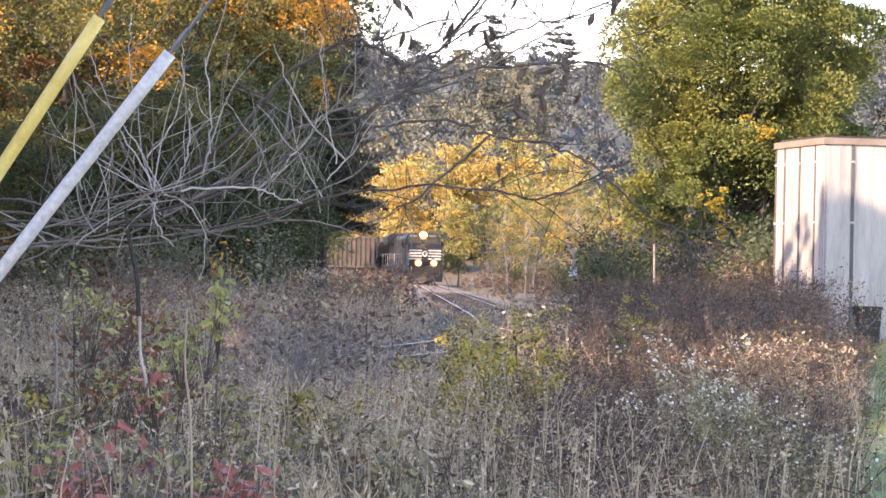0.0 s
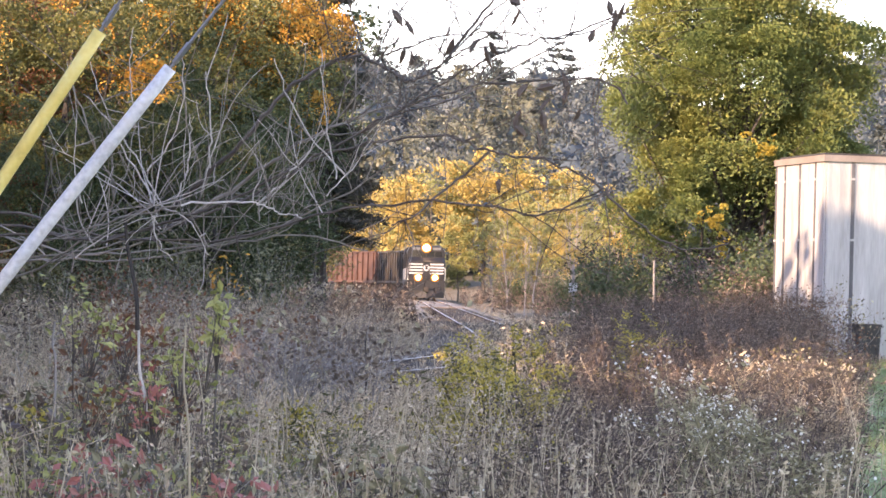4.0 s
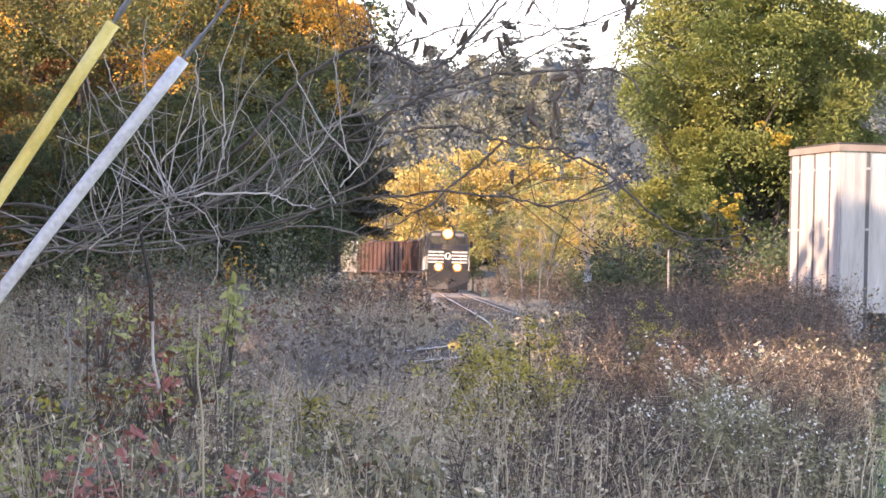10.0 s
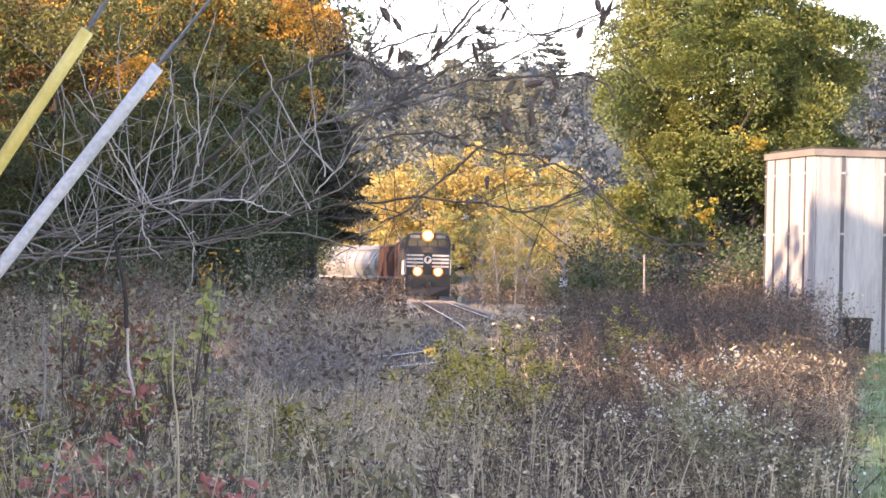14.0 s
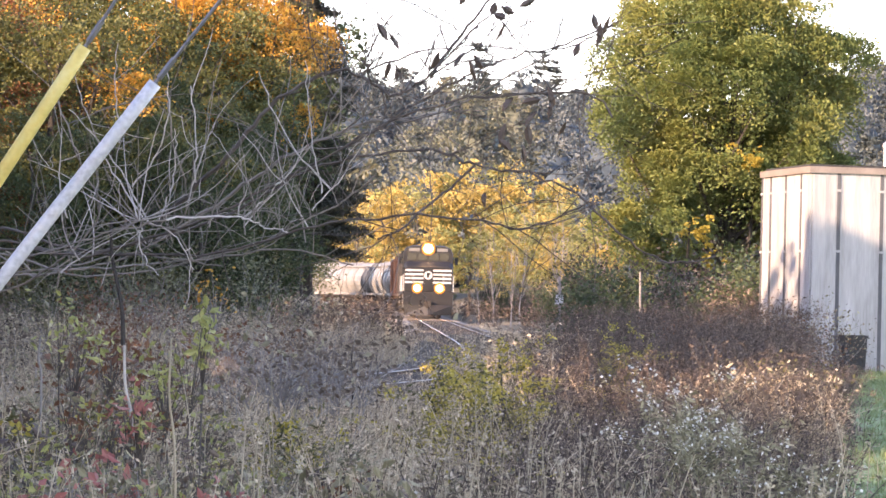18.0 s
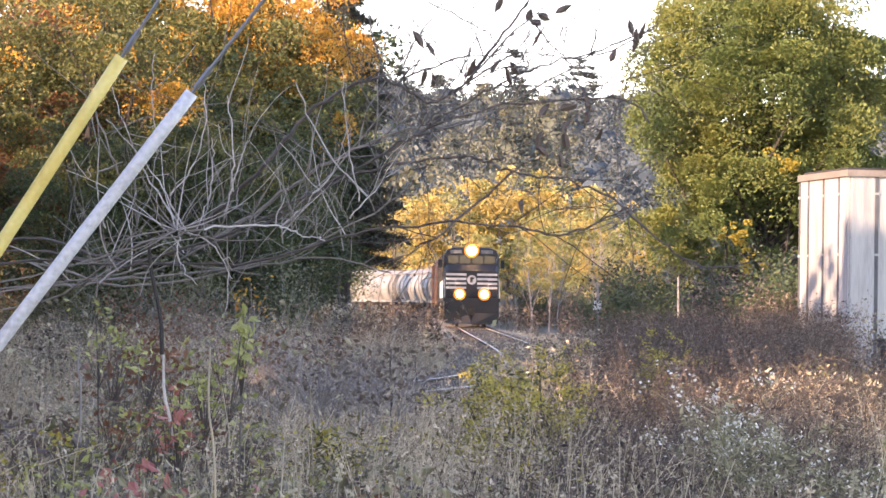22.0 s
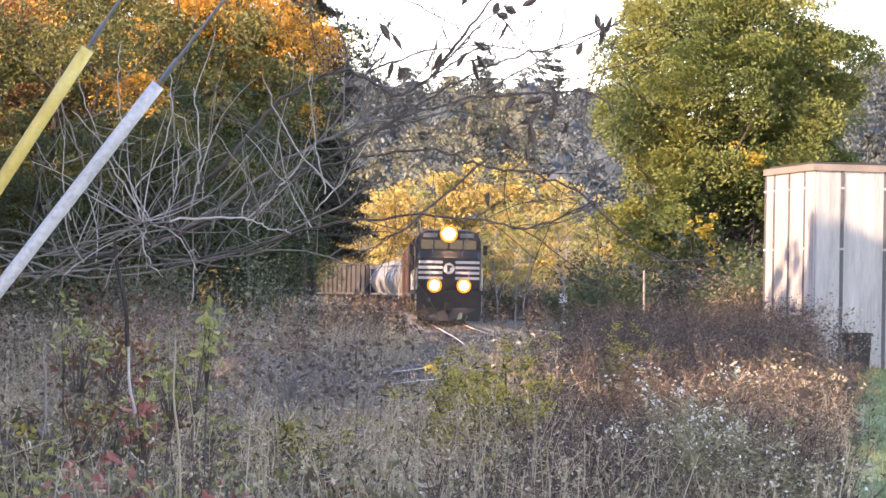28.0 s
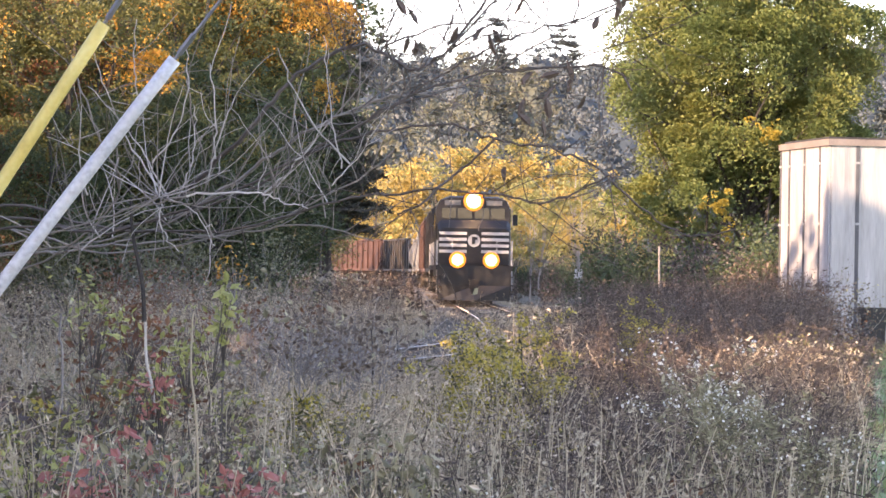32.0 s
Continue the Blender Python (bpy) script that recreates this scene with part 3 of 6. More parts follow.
def far_woods():
    """Woods on the far hillside, tree by tree, in one mesh a kind."""
    rng = np.random.default_rng(77)
    round_kinds = []
    for i in range(4):       # a lumpy body of boughs with leaves standing out of it
        r2 = np.random.default_rng(100 + i)
        leaves, tips = crown(r2, 1500, 4.8, 10, 0.58, 64, base=0.5, hollow=0.8, ragged=0.15, clump=(0.18, 0.32), orient=3.0)
        n, m = 12, 18
        th, ph = np.meshgrid(np.linspace(0.06, math.pi - 0.06, n), np.arange(m) * 2 * math.pi / m, indexing="ij")
        d = np.stack([np.sin(th) * np.cos(ph), np.sin(th) * np.sin(ph), np.cos(th)], 2).reshape(-1, 3)
        reach = np.array([0.70 + 0.18 * noise.noise(Vector(q) * 2.3 + Vector((i * 9.0, 0, 0))) + 0.14 * noise.noise(Vector(q) * 6.0 + Vector((i * 5.0, 3.0, 0))) for q in d])
        j, k = np.meshgrid(np.arange(n - 1), np.arange(m), indexing="ij")
        quad = np.stack([j * m + k, (j + 1) * m + k, (j + 1) * m + (k + 1) % m, j * m + (k + 1) % m], 2).reshape(-1, 4)
        leaves.add(d * reach[:, None] * (4.5, 4.5, 4.7) + (0, 0, 5.4), quad)
        round_kinds.append(leaves)
    b, gold, pines = Build(), Build(), Build()
    for i in range(370):
        y = rng.uniform(310, 930) if i < 200 else rng.uniform(700, 930)
        x = (rng.uniform(-0.06, 0.085) if i % 4 else rng.uniform(0.12, 0.19)) * y
        if y < 340 and -10 < x < 22:
            continue
        s = rng.uniform(0.8, 1.5)
        m = pose(x, y, float(ground_height(x, y)) - 3.0, 0, 0, rng.uniform(0, 360)) @ Matrix.Diagonal((s, s, s * rng.uniform(0.9, 1.3), 1))
        # olive patches by noise, for turning trees and the sunlit parts of the hill
        turned = noise.noise(Vector((x * .03, y * .006, 4.0))) > 0.27 - (0.2 if x < 0.025 * y else 0)
        (gold if turned else b).join(round_kinds[i % 4], m)
    solid("far_wood", b, M_FAR, "far hillside of autumn woods, blue haze put into the leaf colour", "woods", kind="stuff", smooth=True)
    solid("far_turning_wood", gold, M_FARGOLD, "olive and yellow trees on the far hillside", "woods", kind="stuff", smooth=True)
    crest = [(14, 27), (17, 21), (35, 25), (39, 22), (-10, 18), (-22, 21), (46, 15), (3, 15)]
    for i in range(70):
        y = rng.uniform(380, 860)
        x = rng.uniform(-0.1, 0.18) * y
        h = rng.uniform(13, 18)
        if i < len(crest):
            (x, h), y = crest[i], 890
        z = float(ground_height(x, y))
        # flat layered boughs of uneven reach
        for f in np.sort(rng.uniform(0.3, 0.97, 16)):
            for a in rng.uniform(0, 6.28, 5):
                reach = h * 0.34 * (1.04 - f) ** 0.65 * rng.uniform(0.35, 1.25)
                q = rng.random(22 if i < len(crest) else 6) ** 0.6
                w = rng.normal(size=len(q)) * reach * 0.16
                p = np.stack([x + reach * q * math.cos(a) - w * math.sin(a), y + reach * q * math.sin(a) + w * math.cos(a), z + h * f + reach * q * 0.12 + rng.normal(size=len(q)) * 0.2], 1)
                pines.leaves(p, 0.95, rng, 0, 0.5, up=1.5)
        pines.tube([(x, y, z), (x, y, z + h)], [0.2, 0.03], 4)
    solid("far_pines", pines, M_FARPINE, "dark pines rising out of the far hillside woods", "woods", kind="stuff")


far_woods()

# ------------------------------------------------------------------ the white shed
# tall grey-white streaks: low-sun reflections are put into the wall colour
M_SHEETMETAL = material("streaked_white_sheet_metal", [(.24, .236, .232), (.37, .366, .36), (.50, .495, .49)], 0.32, 0.0, scale=1.2, fine=9, bump=0.15, bump_size=0.01, stretch=(3, 3, 0.35), random_ob=0.15)
M_SEAM = material("dark_seam_batten", [(.06, .06, .065), (.12, .12, .125)], 0.6, scale=3, fine=30, bump=0.1)
M_RIM = material("tan_roof_rim", [(.16, .13, .11), (.26, .22, .19)], 0.6, scale=2, fine=20, bump=0.1)
M_ROOF = material("black_roofing", [(.02, .02, .02), (.05, .05, .05)], 0.9, scale=2, fine=30)
M_BLACKPLASTIC = material("black_plastic", [(.012, .012, .013), (.03, .03, .03)], 0.5, scale=4, fine=40, bump=0.1)
M_PIPE = material("galvanised_pipe", [(.40, .38, .37), (.55, .52, .5)], 0.4, 0.6, scale=4, fine=30, bump=0.1)


def build_shed():
    turn = math.degrees(math.atan2(0.9, 4.2))
    base = pose(8.17, 60.0, -0.12, 0, 0, turn)        # near corner; x along the front wall, y along the end wall
    shed = thing("shed", "tall white sheet-metal shed with dark seams and flat black roof", "shed", at=base)
    high, long, deep = 4.40, 8.2, 3.2
    core = Build().box(0.03, 0.03, -0.2, long - 0.03, deep - 0.03, high)
    part("frame", core, M_SEAM, shed, "dark framing behind the panels")

    def panels(edges, end):
        for a, b in zip(edges, edges[1:]):
            w = Build()
            a2, b2 = a + 0.035, b - 0.035
            # a flat sheet with two shallow pressed ribs
            n = 13
            xs = np.linspace(a2, b2, n)
            out = -0.008 - 0.004 * np.sin(np.arange(n) * 1.3 + 5 * a)
            lo, hi = np.full(n, 0.0), np.full(n, high - 0.08)
            front = np.stack([xs, out, lo], 1), np.stack([xs, out, hi], 1), np.stack([xs, out * 0 + 0.03, lo], 1), np.stack([xs, out * 0 + 0.03, hi], 1)
            v = np.concatenate(front)
            if end:
                v = np.stack([v[:, 1], v[:, 0], v[:, 2]], 1)
            i = np.arange(n - 1)
            w.add(v, np.concatenate([np.stack([i, i + 1, n + i + 1, n + i], 1), np.stack([n + i, n + i + 1, 3 * n + i + 1, 3 * n + i], 1), np.array([[0, n, 3 * n, 2 * n], [n - 1, 3 * n - 1, 4 * n - 1, 2 * n - 1]])]))
            part("panel", w, M_SHEETMETAL, shed)
            bat = Build()
            if end:
                bat.box(-0.022, b - 0.045, 0, 0.02, b + 0.045, high - 0.085)
            else:
                bat.box(b - 0.04, -0.022, 0, b + 0.04, 0.02, high - 0.085)
            part("batten", bat, M_SEAM, shed, "dark seam batten")
            for z in (2.62, 3.93):
                c = Build()
                if end:
                    c.box(-0.035, b - 0.06, z, -0.018, b + 0.06, z + 0.05)
                else:
                    c.box(b - 0.06, -0.035, z, b + 0.06, -0.018, z + 0.05)
                part("clip", c, M_SHEETMETAL, shed, "small white seam clip")

    panels([0.0, 0.62, 1.60, 2.30, 3.14, 3.98, 4.82, 5.66, 6.50, 7.34, 8.2], False)
    panels([0.0, 0.62, 1.62, 2.62, 3.2], True)
    rim = Build().box(-0.06, -0.06, high - 0.08, long + 0.06, 0.02, high + 0.06).box(-0.06, 0.02, high - 0.08, 0.02, deep + 0.06, high + 0.06)
    rim.box(0.02, deep - 0.02, high - 0.08, long + 0.06, deep + 0.06, high + 0.06).box(long - 0.02, 0.02, high - 0.08, long + 0.06, deep - 0.02, high + 0.06)
    part("roof_rim", rim, M_RIM, shed, "weathered tan metal roof rim")
    part("roof", Build().box(0.05, 0.25, high, long - 0.05, deep - 0.04, high + 0.12), M_ROOF, shed, "black flat roofing")
    pipe = Build().tube([(2.15, 1.2, high + 0.15), (2.15, 1.2, high + 0.62)], 0.065, 12)
    part("vent_pipe", pipe, M_PIPE, shed, "grey metal roof vent pipe", smooth=True)
    part("vent_cap", Build().tube([(2.15, 1.2, high + 0.60), (2.15, 1.2, high + 0.66), (2.15, 1.2, high + 0.72)], [0.09, 0.085, 0.02], 12), M_PIPE, shed)
    bin_ = Build()
    bin_.add([(x * k, y * k, z) for z, k in ((0, .85), (.84, 1.0), (.84, .9), (.1, .8)) for x, y in ((-.24, -.24), (.24, -.24), (.24, .24), (-.24, .24))],
             [(3, 2, 1, 0)] + [(4 * j + i, 4 * j + (i + 1) % 4, 4 * j + 4 + (i + 1) % 4, 4 * j + 4 + i) for j in range(3) for i in range(4)] + [(12, 13, 14, 15)])
    g = float(ground_height(8.85, 58.8))
    rubbish = thing("bin", "square black plastic bin standing on grass by the shed", "bin", at=pose(8.95, 58.9, g, 0, 0, turn))
    part("body", bin_, M_BLACKPLASTIC, rubbish)
    part("collar", Build().box(-.26, -.26, .80, .26, -.24, .86).box(-.26, .24, .80, .26, .26, .86).box(-.26, -.24, .80, -.24, .24, .86).box(.24, -.24, .80, .26, .24, .86), M_BLACKPLASTIC, rubbish)


build_shed()

# ------------------------------------------------------------------ the train
M_BLACKPAINT = material("black_locomotive_paint", [(.005, .005, .005), (.010, .009, .009), (.019, .016, .014)], 0.5, scale=0.8, fine=12, bump=0.1)
M_STRIPE = material("white_stripe_paint", [(.34, .33, .32), (.50, .49, .47)], 0.45, scale=2, fine=25, bump=0.05)
M_GRIME = material("grimy_running_gear", [(.02, .018, .016), (.05, .04, .032), (.075, .06, .045)], 0.8, 0.2, scale=3, fine=30)
M_CABGLASS = material("dark_cab_glass", [(.012, .014, .016), (.02, .022, .025)], 0.08, scale=1, fine=4, bump=0)
M_BROWNCAR = material("brown_hopper_paint", [(.035, .016, .012), (.065, .030, .022), (.11, .055, .04)], 0.65, scale=0.9, fine=14, random_ob=0.25)
M_WHITECAR = material("dusty_white_hopper_paint", [(.09, .087, .082), (.18, .174, .165), (.30, .292, .28)], 0.5, scale=0.9, fine=10, stretch=(1, 1, 0.3))
M_DARKCAR = material("black_gondola_paint", [(.018, .016, .016), (.04, .035, .032), (.075, .055, .045)], 0.65, scale=0.9, fine=14)
M_WHEEL = material("steel_wheel", [(.10, .08, .065), (.2, .17, .15)], 0.5, 0.7, scale=4, fine=40)


def lamp_glow(name, colour, strength):
    m = bpy.data.materials.new(name)
    m.use_nodes = True
    b = m.node_tree.nodes["Principled BSDF"]
    b.inputs["Base Color"].default_value, b.inputs["Roughness"].default_value, b.inputs["Specular IOR Level"].default_value = (0.02, 0.02, 0.02, 1), 1.0, 0.0
    b.inputs["Emission Color"].default_value, b.inputs["Emission Strength"].default_value = (*colour, 1), strength
    return m


M_LAMP = lamp_glow("lit_headlight", (1.0, 0.66, 0.28), 160.0)
# glare halo round the lit lamps, built as two glowing surfaces
M_GLAREDISC = lamp_glow("lamp_glare_disc", (1.0, 0.60, 0.20), 3.0)
M_GLARERING = lamp_glow("amber_glare_ring", (1.0, 0.32, 0.03), 0.4)
M_BOARD = material("dim_number_board", [(.10, .10, .10), (.16, .16, .15)], 0.5, scale=3, fine=20, bump=0)
SPEED, WHEEL = 4.08, 0.5


def loft(sections):
    """A hull through rings of equal count, each (x, [(y, z), ...]), closed at both ends."""
    b = Build()
    n = len(sections[0][1])
    v = [(x, y, z) for x, ring in sections for y, z in ring]
    f = [(j * n + i, j * n + (i + 1) % n, (j + 1) * n + (i + 1) % n, (j + 1) * n + i) for j in range(len(sections) - 1) for i in range(n)]
    b.add(v, f)
    b.f += [np.array([list(range(n))[::-1]]), np.array([[(len(sections) - 1) * n + i for i in range(n)]])]
    b.m += [np.array([0]), np.array([0])]
    return b


def disc_x(x, y, z, r, thick=0.05, n=16):
    return Build().tube([(x - thick, y, z), (x, y, z), (x + 0.001, y, z)], [r, r, 0.001], n)


def bogie(parent, at, axles, wheelbase, rolling):
    """A truck with its side frames, springs and axles; the axles are kept to be rolled."""
    t = part("truck", Build().box(-0.25, -0.9, 0.45, 0.25, 0.9, 0.75), M_GRIME, parent, "grimy cast steel truck", m=pose(at, 0, 0))
    half = wheelbase / 2
    for side in (-1, 1):
        f = Build()
        y0, y1 = sorted((side * 0.98, side * 1.12))
        f.box(-half - 0.35, y0, 0.52, half + 0.35, y1, 0.70)
        f.box(-0.45, y0, 0.26, 0.45, y1, 0.52)
        for k in range(axles):
            x = -half + k * wheelbase / (axles - 1)
            f.box(x - 0.17, y0 - 0.02, 0.36, x + 0.17, y1 + 0.02, 0.66)
        part("side_frame", f, M_GRIME, t)
    for k in range(axles):
        x = -half + k * wheelbase / (axles - 1)
        w = Build().tube([(0, -0.9, 0), (0, 0.9, 0)], 0.08, 8)
        for side in (-1, 1):
            w.tube([(0, side * 0.70, 0), (0, side * 0.70, 0), (0, side * 0.74, 0), (0, side * 0.83, 0), (0, side * 0.83, 0)], [0.001, WHEEL + 0.025, WHEEL, WHEEL - 0.006, 0.001], 18)
            for i in range(4):
                a = i * math.pi / 2
                w.box(0.25 * math.cos(a) - .05, side * 0.835 - .01, 0.25 * math.sin(a) - .05, 0.25 * math.cos(a) + .05, side * 0.835 + .01, 0.25 * math.sin(a) + .05)
        axle = part("wheelset", w, M_WHEEL, t, "worn steel wheels on an axle", m=pose(x, 0, WHEEL))
        rolling.append(axle)
    return t


def coupler(parent, x, way):
    c = Build().box(min(x, x + way * 0.7), -0.12, 0.72, max(x, x + way * 0.7), 0.12, 1.0)
    c.box(min(x + way * 0.45, x + way * 0.75), -0.2, 0.68, max(x + way * 0.45, x + way * 0.75), 0.16, 1.05)
    part("coupler", c, M_GRIME, parent)


def handrail(parent, points, r=0.015):
    part("handrail", Build().tube(points, r, 5), M_STRIPE, parent, "thin white handrail")


def build_locomotive(label):
    rolling = []
    loco = thing("locomotive", label, "locomotive", "cars of the freight train")
    # frame and walkways
    part("underframe", Build().box(-10.6, -1.35, 1.12, 10.4, 1.35, 1.42), M_BLACKPAINT, loco)
    part("walkway", Build().box(-10.7, -1.56, 1.42, 10.9, 1.56, 1.62), M_BLACKPAINT, loco, "black steel walkway deck")
    # long hood with a chamfered roof
    ring = [(-.92, 1.62), (.92, 1.62), (.92, 3.95), (.70, 4.28), (-.70, 4.28), (-.92, 3.95)]
    part("long_hood", loft([(-10.2, ring), (6.3, ring)]), M_BLACKPAINT, loco)
    wing = [(-1.5, 3.5), (1.5, 3.5), (1.52, 4.25), (1.2, 4.5), (-1.2, 4.5), (-1.52, 4.25)]
    part("radiator", loft([(-9.9, wing), (-6.4, wing)]), M_BLACKPAINT, loco, "flared black radiator section")
    for k in range(7):
        x = -5.6 + 1.6 * k
        for side in (-1, 1):
            y0, y1 = sorted((side * 0.92, side * 0.945))
            part("hood_door", Build().box(x, y0, 1.8, x + 1.45, y1, 3.7), M_BLACKPAINT, loco)
    for x in (-9.0, -7.4):
        part("radiator_fan", Build().tube([(x, 0, 4.5), (x, 0, 4.6), (x, 0, 4.6)], [.7, .7, .01], 18), M_GRIME, loco)
    part("exhaust_stack", Build().box(-0.6, -.35, 4.28, .9, .35, 4.52), M_GRIME, loco)
    part("dynamic_brake", Build().box(2.4, -1.1, 3.6, 5.0, 1.1, 4.42), M_BLACKPAINT, loco)
    # cab with rounded roof
    cab = [(-1.56, 1.62), (1.56, 1.62), (1.56, 3.95), (1.40, 4.30), (1.0, 4.48), (-1.0, 4.48), (-1.40, 4.30), (-1.56, 3.95)]
    front = [(y, z) for y, z in cab]
    cabpart = part("cab", loft([(5.9, cab), (8.15, front), (8.45, [(y * .98, min(z, 4.42)) for y, z in cab])]), M_BLACKPAINT, loco)
    # short wide nose, sloping at the top
    low = [(-1.5, 1.62), (1.5, 1.62), (1.5, 3.30), (1.36, 3.46), (-1.36, 3.46), (-1.5, 3.30)]
    tip = [(-1.46, 1.62), (1.46, 1.62), (1.46, 3.02), (1.3, 3.16), (-1.3, 3.16), (-1.46, 3.02)]
    nose = part("nose", loft([(8.4, low), (9.6, low), (9.98, tip), (10.02, [(y * .97, 1.64 + (z - 1.62) * .97) for y, z in tip])]), M_BLACKPAINT, loco)
    for k in range(4):                       # white bands to both sides of the emblem
        z = 2.12 + 0.245 * k
        for a, b in ((-1.42, -0.30), (0.30, 1.42)):
            part("stripe", Build().box(10.015, a, z, 10.03, b, z + 0.12), M_STRIPE, nose, "white painted band")
    part("emblem", Build().tube([(10.0, 0, 2.62), (10.03, 0, 2.62), (10.031, 0, 2.62)], [.26, .26, .001], 14), M_STRIPE, nose, "plain pale round emblem")
    part("emblem_mark", Build().box(10.03, -.09, 2.48, 10.045, .05, 2.78).box(10.03, .0, 2.66, 10.045, .14, 2.76), M_BLACKPAINT, nose)
    part("nose_door", Build().box(10.0, 0.55, 1.66, 10.014, 1.1, 2.18), M_BLACKPAINT, nose)
    # windscreen, side windows, number boards
    for a, b in ((-1.30, -0.72), (-0.66, -0.05), (0.05, 0.66), (0.72, 1.30)):
        part("windscreen", Build().box(8.44, a, 3.55, 8.475, b, 3.98), M_CABGLASS, cabpart, "dark glass cab window")
    for side in (-1, 1):
        y0, y1 = sorted((side * 1.545, side * 1.575))
        for a in (6.25, 7.2):
            part("side_window", Build().box(a, y0, 3.1, a + 0.75, y1, 3.75), M_CABGLASS, cabpart, "dark glass side window")
        part("number_board", Build().box(8.40, side * .86 - .33, 4.10, 8.475, side * .86 + .33, 4.30), M_BOARD, cabpart, "blank grey number board")
        part("mirror", Build().box(7.95, side * 1.75 - .1, 3.3, 8.0, side * 1.75 + .1, 3.75), M_BLACKPAINT, cabpart)
    part("headlight_box", Build().box(8.38, -.42, 4.05, 8.52, .42, 4.52), M_BLACKPAINT, cabpart)
    for y in (-.13, .13):
        part("headlight", disc_x(8.62, y, 4.28, 0.12), M_LAMP, cabpart, "lit round headlight")

    # added glow round the headlight: a bright disc inside an amber ring
    part("reflector", Build().tube([(8.58, 0, 4.28), (8.59, 0, 4.28), (8.605, 0, 4.28), (8.59, 0, 4.28)], [.01, .22, .29, .30], 22), M_GLAREDISC, cabpart, "glowing disc standing for glare round the lamp")
    part("lamp_rim", Build().tube([(8.56, 0, 4.28), (8.575, 0, 4.28), (8.55, 0, 4.28)], [.28, .40, .42], 22), M_GLARERING, cabpart, "amber glowing ring standing for the lamp's halo")
    part("horn", Build().tube([(7.2, 0, 4.62), (7.5, 0, 4.62), (7.7, 0, 4.64)], [.03, .05, .11], 10).box(7.3, -.03, 4.46, 7.36, .03, 4.62), M_GRIME, cabpart)
    # pilot, plough, steps, ditch lamps
    part("pilot", Build().box(10.5, -1.5, 0.62, 10.95, 1.5, 1.45), M_BLACKPAINT, loco)
    plough = Build().add([(10.95, -1.45, .2), (11.45, 0, .2), (10.95, 1.45, .2), (10.95, -1.45, .8), (11.15, 0, .8), (10.95, 1.45, .8)], [(0, 1, 4, 3), (1, 2, 5, 4)])
    plough.add([(10.9, -1.45, .2), (10.9, 1.45, .2), (10.9, 1.45, .8), (10.9, -1.45, .8)], [(0, 1, 2, 3)])
    part("plough", plough, M_BLACKPAINT, loco, "black steel snow plough")
    for y in (-.68, .68):
        part("ditch_lamp", Build().box(10.72, y - .16, 1.62, 10.92, y + .16, 2.04), M_BLACKPAINT, loco)
        part("ditch_light", disc_x(10.99, y, 1.83, 0.14), M_LAMP, loco, "lit round ditch light")
        # the same added halo, smaller, round each ditch light
        part("reflector", Build().tube([(10.94, y, 1.83), (10.95, y, 1.83), (10.98, y, 1.83), (10.96, y, 1.83)], [.01, .15, .22, .23], 18), M_GLAREDISC, loco, "glowing disc standing for glare round the lamp")
        part("lamp_rim", Build().tube([(10.93, y, 1.83), (10.95, y, 1.83), (10.92, y, 1.83)], [.21, .32, .34], 18), M_GLARERING, loco, "amber glowing ring standing for the lamp's halo")
    for x in (10.55, -10.55):
        for side in (-1, 1):
            for k in range(3):
                y0, y1 = sorted((side * 1.15, side * 1.58))
                part("step", Build().box(x - .3, y0, 0.45 + .34 * k, x + .25, y1, 0.5 + .34 * k), M_GRIME, loco)
            handrail(loco, [(x, side * 1.52, 0.6), (x, side * 1.54, 1.6), (x, side * 1.54, 2.65)])
    for side in (-1, 1):
        handrail(loco, [(5.8, side * 1.52, 2.6), (-10.4, side * 1.52, 2.6)])
        for k in range(9):
            handrail(loco, [(5.4 - 1.9 * k, side * 1.52, 1.6), (5.4 - 1.9 * k, side * 1.52, 2.62)], 0.018)
        handrail(loco, [(10.85, side * 1.5, 1.6), (10.85, side * 1.5, 2.6), (10.85, side * .9, 2.6), (10.85, side * .9, 1.6)])
    part("fuel_tank", loft([(-2.9, [(-1.3, .5), (-1.0, .3), (1.0, .3), (1.3, .5), (1.35, 1.12), (-1.35, 1.12)]), (2.9, [(-1.3, .5), (-1.0, .3), (1.0, .3), (1.3, .5), (1.35, 1.12), (-1.35, 1.12)])]), M_GRIME, loco)
    for x in (6.9, -6.9):
        bogie(loco, x, 3, 4.1, rolling)
    coupler(loco, 10.6, 1)
    coupler(loco, -10.5, -1)
    return loco, rolling


